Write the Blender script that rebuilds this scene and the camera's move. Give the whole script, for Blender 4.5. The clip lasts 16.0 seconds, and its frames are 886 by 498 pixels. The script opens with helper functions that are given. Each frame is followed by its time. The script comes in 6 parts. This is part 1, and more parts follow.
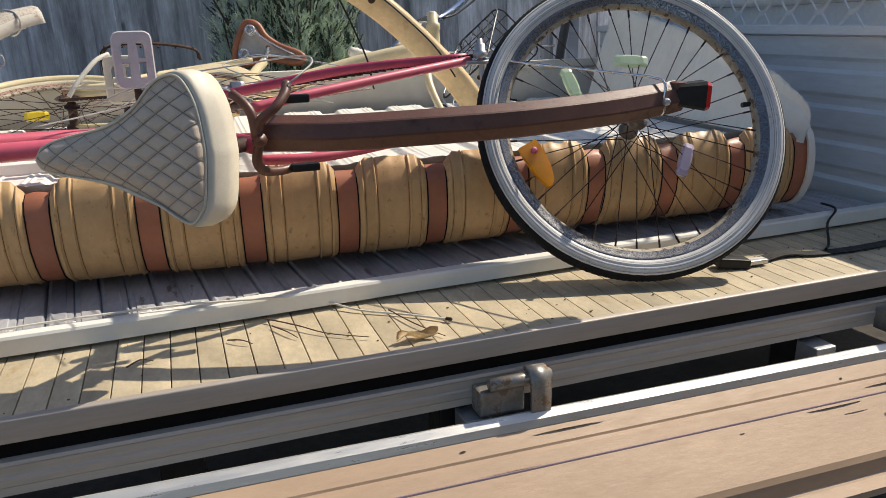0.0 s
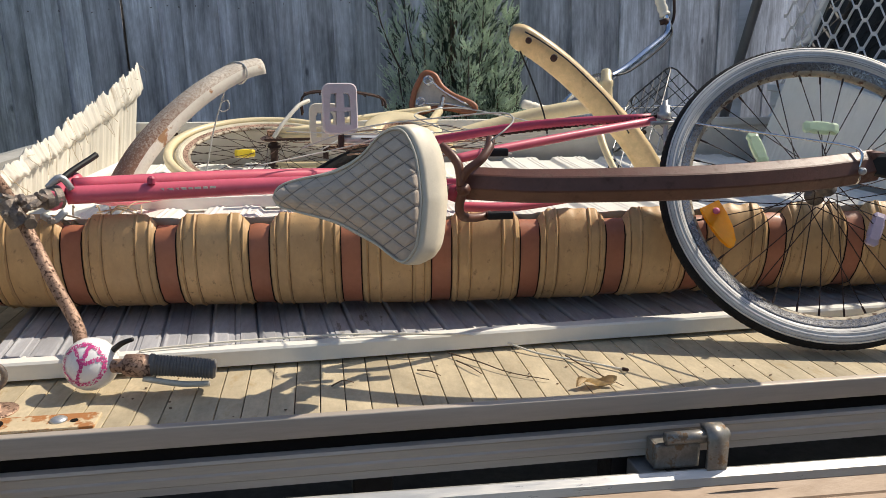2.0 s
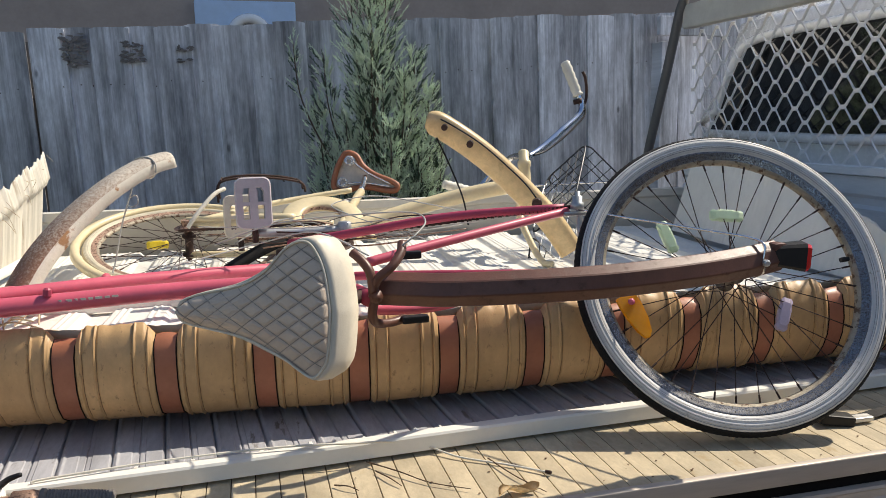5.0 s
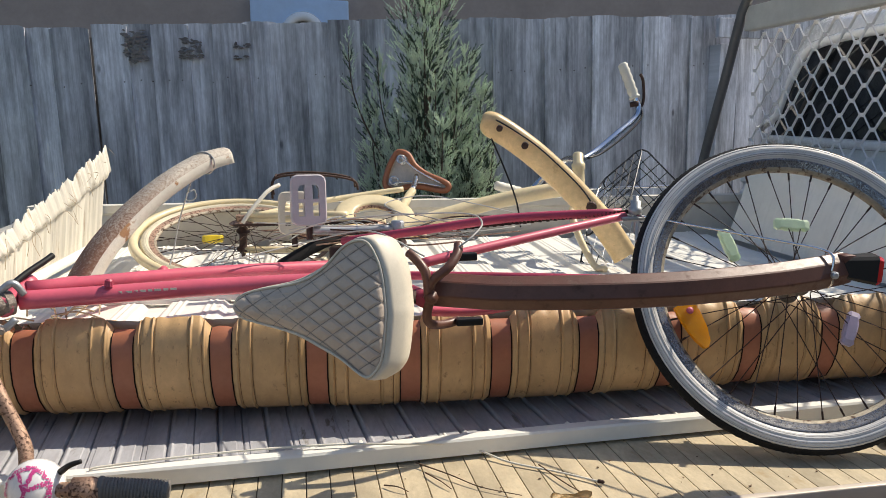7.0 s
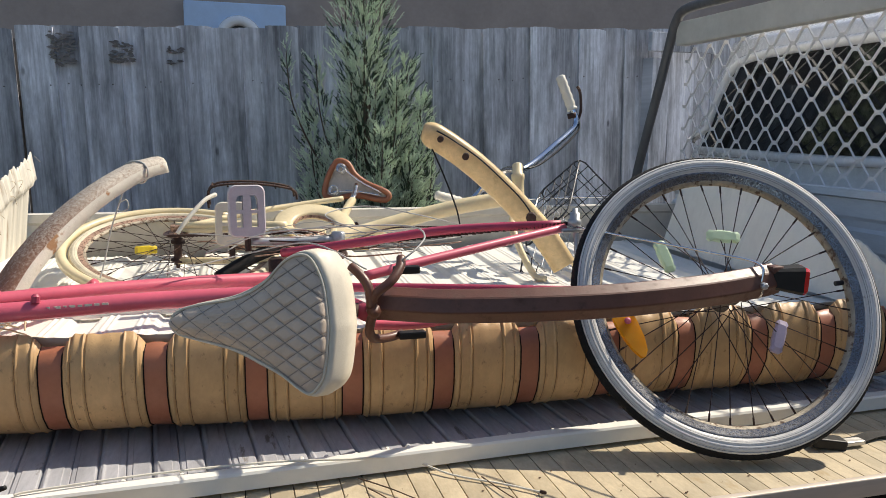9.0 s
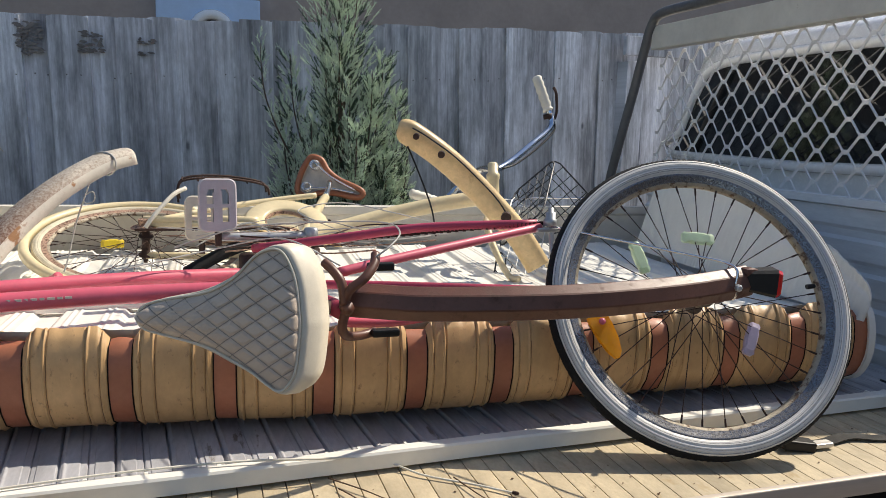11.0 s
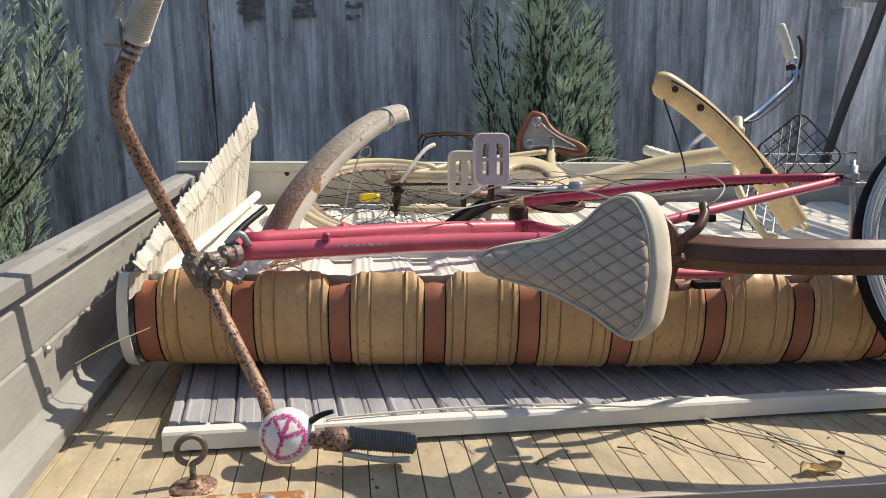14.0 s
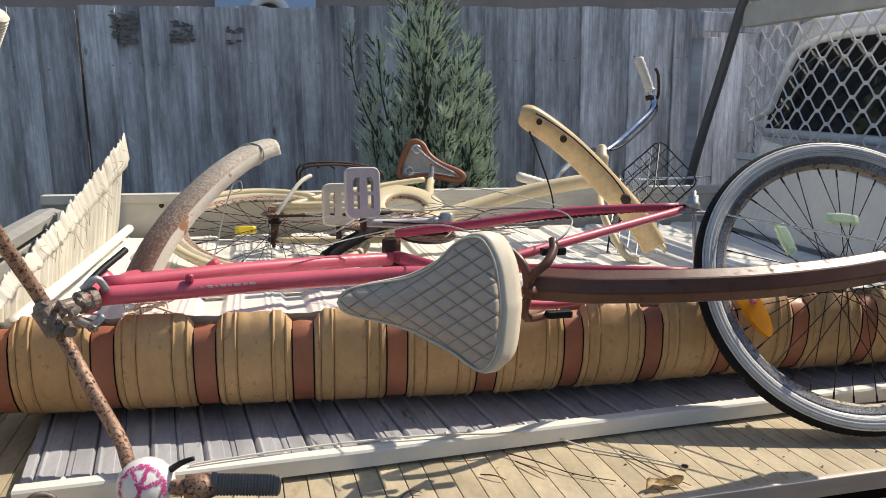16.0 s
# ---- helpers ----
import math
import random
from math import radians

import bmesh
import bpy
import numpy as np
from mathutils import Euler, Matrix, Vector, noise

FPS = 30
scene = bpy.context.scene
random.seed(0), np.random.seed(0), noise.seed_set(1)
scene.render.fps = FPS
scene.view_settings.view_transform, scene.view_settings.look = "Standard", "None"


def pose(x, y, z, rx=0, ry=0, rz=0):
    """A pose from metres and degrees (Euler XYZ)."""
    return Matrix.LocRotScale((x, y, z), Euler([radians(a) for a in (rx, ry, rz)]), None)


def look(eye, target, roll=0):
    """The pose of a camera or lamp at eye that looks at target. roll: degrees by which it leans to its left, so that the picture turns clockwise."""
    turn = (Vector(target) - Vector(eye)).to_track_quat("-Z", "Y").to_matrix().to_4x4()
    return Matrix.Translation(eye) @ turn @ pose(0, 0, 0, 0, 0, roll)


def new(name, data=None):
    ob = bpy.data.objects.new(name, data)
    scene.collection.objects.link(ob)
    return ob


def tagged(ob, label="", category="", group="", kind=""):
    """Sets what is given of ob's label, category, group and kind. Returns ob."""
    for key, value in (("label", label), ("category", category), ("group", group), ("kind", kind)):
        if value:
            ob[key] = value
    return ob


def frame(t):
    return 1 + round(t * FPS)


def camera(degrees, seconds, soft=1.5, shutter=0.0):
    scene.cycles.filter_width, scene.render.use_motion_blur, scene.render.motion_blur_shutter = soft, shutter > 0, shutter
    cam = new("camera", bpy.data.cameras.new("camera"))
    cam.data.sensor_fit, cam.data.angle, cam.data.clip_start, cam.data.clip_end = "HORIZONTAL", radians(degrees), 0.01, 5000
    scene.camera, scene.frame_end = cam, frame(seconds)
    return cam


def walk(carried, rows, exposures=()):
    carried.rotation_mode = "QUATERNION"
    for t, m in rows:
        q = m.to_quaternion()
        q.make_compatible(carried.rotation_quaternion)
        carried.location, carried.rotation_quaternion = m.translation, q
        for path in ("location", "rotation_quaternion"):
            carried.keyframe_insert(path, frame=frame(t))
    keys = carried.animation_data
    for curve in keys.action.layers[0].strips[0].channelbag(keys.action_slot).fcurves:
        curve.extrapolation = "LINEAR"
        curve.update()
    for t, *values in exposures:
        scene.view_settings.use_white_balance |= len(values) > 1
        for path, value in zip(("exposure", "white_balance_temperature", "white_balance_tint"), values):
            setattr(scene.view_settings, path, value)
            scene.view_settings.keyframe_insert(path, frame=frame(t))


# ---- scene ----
cam = camera(61.3, 16.0, soft=0.5)
PATH = [
    (0, (0.1675, 0.0108, 1.427), (0.8043, 1.8131, 0.839), -1.3),
    (0.5, (0.1026, -0.0025, 1.444), (0.5935, 1.8573, 0.895), -0.8),
    (1, (0.0778, -0.0331, 1.461), (0.4437, 1.865, 0.95), -0.3),
    (1.5, (0.0684, -0.0396, 1.465), (0.3891, 1.8741, 0.98), 0.1),
    (2, (0.0464, -0.0393, 1.458), (0.3593, 1.8779, 0.983), 0.1),
    (2.5, (0.0673, -0.0425, 1.462), (0.406, 1.8722, 0.994), 0.2),
    (3, (0.0616, -0.0362, 1.468), (0.453, 1.8695, 1.005), 0.3),
    (3.5, (0.1207, -0.0186, 1.457), (0.5904, 1.8735, 1.009), 0.3),
    (4, (0.1452, -0.0109, 1.456), (0.701, 1.8622, 1.025), 0.2),
    (4.5, (0.1902, 0.0045, 1.522), (0.8015, 1.8684, 1.127), -0.3),
    (5, (0.0966, -0.0031, 1.541), (0.5824, 1.9081, 1.209), -0.9),
    (7.5, (0.0768, 0.018, 1.545), (0.4479, 1.9549, 1.212), 0.1),
    (8, (0.0809, 0.0198, 1.553), (0.537, 1.9367, 1.215), 0.2),
    (8.5, (0.0566, 0.0162, 1.559), (0.5613, 1.9233, 1.229), 0.4),
    (9, (0.0709, 0.0204, 1.555), (0.6033, 1.9229, 1.24), 0.7),
    (11.5, (0.0695, 0.0485, 1.545), (0.6777, 1.9276, 1.23), 2),
    (12, (-0.014, 0.0764, 1.539), (0.5418, 1.9685, 1.202), 2.8),
    (12.5, (-0.1833, 0.1282, 1.513), (0.2814, 2.0386, 1.146), 3.5),
    (13, (-0.3193, 0.098, 1.498), (-0.0104, 2.0324, 1.095), 3.5),
    (13.5, (-0.3195, 0.095, 1.503), (-0.0902, 2.039, 1.089), 2.2),
    (14, (-0.2636, 0.0908, 1.517), (-0.0026, 2.0289, 1.101), 0.9),
    (14.5, (-0.245, 0.0486, 1.532), (0.0876, 1.9777, 1.123), 0.4),
    (15, (-0.2214, 0.0583, 1.544), (0.1895, 1.9738, 1.142), 0.5),
    (15.5, (-0.2036, 0.0542, 1.561), (0.2698, 1.9591, 1.174), 0.7),
    (16, (-0.1957, 0.0518, 1.565), (0.3203, 1.9482, 1.193), 0.8),
]
walk(cam, [(t, look(eye, target, roll)) for t, eye, target, roll in PATH], [(0.0, 0.0), (5.0, 0.08), (9.0, 0.09), (12.0, 0.04), (13.5, -0.06), (16.0, 0.0)])

# ---- world, sun, exposure ----
SUN_DIR = Vector((0.64, 0.175, 0.74)).normalized()
world = bpy.data.worlds.new("sky")
scene.world = world
world.use_nodes = True
_n = world.node_tree.nodes
_sky = _n.new("ShaderNodeTexSky")
_sky.sky_type = "NISHITA"
_sky.sun_disc = False
_sky.sun_elevation = math.asin(SUN_DIR.z)
_sky.sun_rotation = math.atan2(SUN_DIR.x, SUN_DIR.y)
_n["Background"].inputs["Strength"].default_value = 0.118
world.node_tree.links.new(_sky.outputs[0], _n["Background"].inputs[0])
_sl = bpy.data.lights.new("sun", "SUN")
_sl.energy, _sl.angle, _sl.color = 5.2, radians(0.6), (1.0, 0.905, 0.755)
sun = new("sun", _sl)
sun.matrix_world = look(SUN_DIR * 20, (0, 0, 0))
scene.view_settings.exposure = 0.0


# ---- materials ----
def mat(name, base, rough=0.6, metal=0.0, var=0.2, scale=6.0, bump=0.1, bscale=80.0, spot=None, spot_at=0.62, spot_scale=25.0,
        stretch=(1, 1, 1), rnd=0.0, coat=0.0, spot_rough=0.9, rvar=0.15, grad=None, spec=0.5, glow_through=0.0, soft=0.06):
    m = bpy.data.materials.new(name)
    m.use_nodes = True
    nt = m.node_tree
    N, L = nt.nodes, nt.links
    bs = N["Principled BSDF"]
    co = N.new("ShaderNodeTexCoord")
    mp = N.new("ShaderNodeMapping")
    mp.inputs["Scale"].default_value = stretch
    L.new(co.outputs["Object"], mp.inputs[0])
    geo = N.new("ShaderNodeObjectInfo")
    add = N.new("ShaderNodeVectorMath")
    add.operation = "MULTIPLY_ADD"
    add.inputs[1].default_value = (1, 1, 1)
    sc = N.new("ShaderNodeVectorMath")
    sc.operation = "SCALE"
    sc.inputs[0].default_value = (7.3, 3.1, 5.7)
    L.new(geo.outputs["Random"], sc.inputs["Scale"])
    L.new(mp.outputs[0], add.inputs[0])
    L.new(sc.outputs[0], add.inputs[2])
    vec = add.outputs[0]

    def noise_tex(s, detail=5.0, rg=0.6):
        t = N.new("ShaderNodeTexNoise")
        t.inputs["Scale"].default_value, t.inputs["Detail"].default_value, t.inputs["Roughness"].default_value = s, detail, rg
        L.new(vec, t.inputs["Vector"])
        return t.outputs["Fac"]

    def ramp(src, a, b, lo=0.0, hi=1.0):
        r = N.new("ShaderNodeMapRange")
        r.inputs["From Min"].default_value, r.inputs["From Max"].default_value = a, b
        r.inputs["To Min"].default_value, r.inputs["To Max"].default_value = lo, hi
        L.new(src, r.inputs["Value"])
        return r.outputs[0]

    def mixc(fac, a, b, mode="MIX"):
        x = N.new("ShaderNodeMix")
        x.data_type, x.blend_type = "RGBA", mode
        for s, v in ((x.inputs[0], fac), (x.inputs[6], a), (x.inputs[7], b)):
            if isinstance(v, (int, float)):
                s.default_value = v
            elif isinstance(v, tuple):
                s.default_value = (*v, 1) if len(v) == 3 else v
            else:
                L.new(v, s)
        return x.outputs[2]

    big, fine = noise_tex(scale), noise_tex(scale * 9, 6, 0.7)
    k = tuple(c * (1 - var) for c in base)
    h = tuple(min(1, c * (1 + var)) for c in base)
    col = mixc(ramp(big, 0.3, 0.7), k, h)
    col = mixc(ramp(fine, 0.35, 0.7, 0.0, 0.5 * min(1, var * 3)), col, tuple(c * 0.6 for c in base))
    if rnd:
        rr = ramp(geo.outputs["Random"], 0, 1, 1 - rnd, 1 + rnd)
        cc = N.new("ShaderNodeCombineXYZ")
        for i in range(3):
            L.new(rr, cc.inputs[i])
        col = mixc(1.0, col, cc.outputs[0], "MULTIPLY")
    ro = ramp(fine, 0.3, 0.7, max(0.02, rough - rvar), min(1, rough + rvar))
    if spot:
        src = noise_tex(spot_scale, 8, 0.65)
        if grad:
            # wear that thins out along one axis of the object
            axis, lo, hi, gain = grad
            sx = N.new("ShaderNodeSeparateXYZ")
            L.new(co.outputs["Object"], sx.inputs[0])
            ad = N.new("ShaderNodeMath")
            ad.operation = "ADD"
            L.new(src, ad.inputs[0])
            L.new(ramp(sx.outputs[axis], lo, hi, gain, -gain), ad.inputs[1])
            src = ad.outputs[0]
        sp = ramp(src, spot_at, spot_at + soft)
        col = mixc(sp, col, spot)
        r2 = N.new("ShaderNodeMix")
        L.new(sp, r2.inputs[0])
        L.new(ro, r2.inputs[2])
        r2.inputs[3].default_value = spot_rough
        ro = r2.outputs[0]
        if metal:
            mt = ramp(sp, 0, 1, metal, 0.0)
            L.new(mt, bs.inputs["Metallic"])
    L.new(col, bs.inputs["Base Color"])
    L.new(ro, bs.inputs["Roughness"])
    if not (spot and metal):
        bs.inputs["Metallic"].default_value = metal
    bs.inputs["Coat Weight"].default_value = coat
    bs.inputs["Specular IOR Level"].default_value = spec
    if glow_through:
        # plastic that lets light through from behind
        tr = N.new("ShaderNodeBsdfTranslucent")
        L.new(col, tr.inputs["Color"])
        ms = N.new("ShaderNodeMixShader")
        ms.inputs[0].default_value = glow_through
        L.new(bs.outputs[0], ms.inputs[1])
        L.new(tr.outputs[0], ms.inputs[2])
        L.new(ms.outputs[0], N["Material Output"].inputs["Surface"])
    if bump:
        b = N.new("ShaderNodeBump")
        b.inputs["Strength"].default_value, b.inputs["Distance"].default_value = bump, 0.004
        L.new(noise_tex(bscale, 6, 0.65), b.inputs["Height"])
        L.new(b.outputs[0], bs.inputs["Normal"])
    return m


def timber(name, base):
    """Weathered sawn timber: long grain that bends round knots, dark cracks, silvery and black-stained streaks."""
    m = bpy.data.materials.new(name)
    m.use_nodes = True
    nt = m.node_tree
    N, L = nt.nodes, nt.links
    bs = N["Principled BSDF"]

    def math_(op, a, b=None, c=None):
        x = N.new("ShaderNodeMath")
        x.operation = op
        for k, v in enumerate((a, b, c)):
            if v is None:
                continue
            if isinstance(v, (int, float)):
                x.inputs[k].default_value = v
            else:
                L.new(v, x.inputs[k])
        return x.outputs[0]

    def ramp(src, a, b, lo=0.0, hi=1.0):
        r = N.new("ShaderNodeMapRange")
        r.inputs["From Min"].default_value, r.inputs["From Max"].default_value = a, b
        r.inputs["To Min"].default_value, r.inputs["To Max"].default_value = lo, hi
        L.new(src, r.inputs["Value"])
        return r.outputs[0]

    co = N.new("ShaderNodeTexCoord")
    info = N.new("ShaderNodeObjectInfo")
    sep = N.new("ShaderNodeSeparateXYZ")
    L.new(co.outputs["Object"], sep.inputs[0])
    seed = math_("MULTIPLY", info.outputs["Random"], 37.0)

    def vec(sx, sz):
        c = N.new("ShaderNodeCombineXYZ")
        L.new(math_("MULTIPLY", sep.outputs[0], sx), c.inputs[0])
        L.new(seed, c.inputs[1])
        L.new(math_("MULTIPLY", sep.outputs[2], sz), c.inputs[2])
        return c.outputs[0]

    def noise_tex(v, scale, detail=5.0, rg=0.6):
        t = N.new("ShaderNodeTexNoise")
        t.inputs["Scale"].default_value, t.inputs["Detail"].default_value, t.inputs["Roughness"].default_value = scale, detail, rg
        L.new(v, t.inputs["Vector"])
        return t.outputs["Fac"]

    vo = N.new("ShaderNodeTexVoronoi")
    vo.inputs["Scale"].default_value = 1.0
    vo.inputs["Randomness"].default_value = 0.9
    L.new(vec(6.0, 2.6), vo.inputs["Vector"])
    knot = vo.outputs["Distance"]
    near = ramp(knot, 0.02, 0.42, 1.0, 0.0)
    near2 = math_("MULTIPLY", near, near)
    drift = noise_tex(vec(3.0, 0.9), 1.0, 3.0)
    phase = math_("MULTIPLY_ADD", near2, 13.0, math_("MULTIPLY_ADD", drift, 16.0, math_("MULTIPLY", sep.outputs[0], 95.0)))
    rings = math_("SINE", phase)
    grain = noise_tex(vec(70.0, 1.4), 1.0, 6.0, 0.7)
    stain = noise_tex(vec(4.5, 0.8), 1.6, 5.0, 0.65)
    fine = noise_tex(vec(16.0, 5.0), 3.0, 6.0, 0.7)
    v = math_("MULTIPLY_ADD", rings, 0.07, 1.0)
    v = math_("MULTIPLY", v, ramp(grain, 0.30, 0.72, 0.66, 1.22))
    v = math_("MULTIPLY", v, ramp(stain, 0.33, 0.66, 0.42, 1.34))
    v = math_("MULTIPLY", v, ramp(fine, 0.35, 0.75, 1.10, 0.78))
    v = math_("MULTIPLY", v, ramp(knot, 0.035, 0.075, 0.42, 1.0))
    v = math_("MULTIPLY", v, ramp(grain, 0.66, 0.71, 1.0, 0.55))
    v = math_("MULTIPLY", v, ramp(info.outputs["Random"], 0.0, 1.0, 0.80, 1.16))
    mx = N.new("ShaderNodeMix")
    mx.data_type, mx.blend_type = "RGBA", "MULTIPLY"
    mx.inputs[0].default_value = 1.0
    mx.inputs[6].default_value = (*base, 1)
    cc = N.new("ShaderNodeCombineXYZ")
    for k in range(3):
        L.new(v, cc.inputs[k])
    L.new(cc.outputs[0], mx.inputs[7])
    L.new(mx.outputs[2], bs.inputs["Base Color"])
    bs.inputs["Roughness"].default_value = 0.85
    bs.inputs["Specular IOR Level"].default_value = 0.25
    b = N.new("ShaderNodeBump")
    b.inputs["Strength"].default_value, b.inputs["Distance"].default_value = 0.6, 0.004
    L.new(math_("ADD", grain, math_("MULTIPLY", rings, 0.15)), b.inputs["Height"])
    L.new(b.outputs[0], bs.inputs["Normal"])
    return m


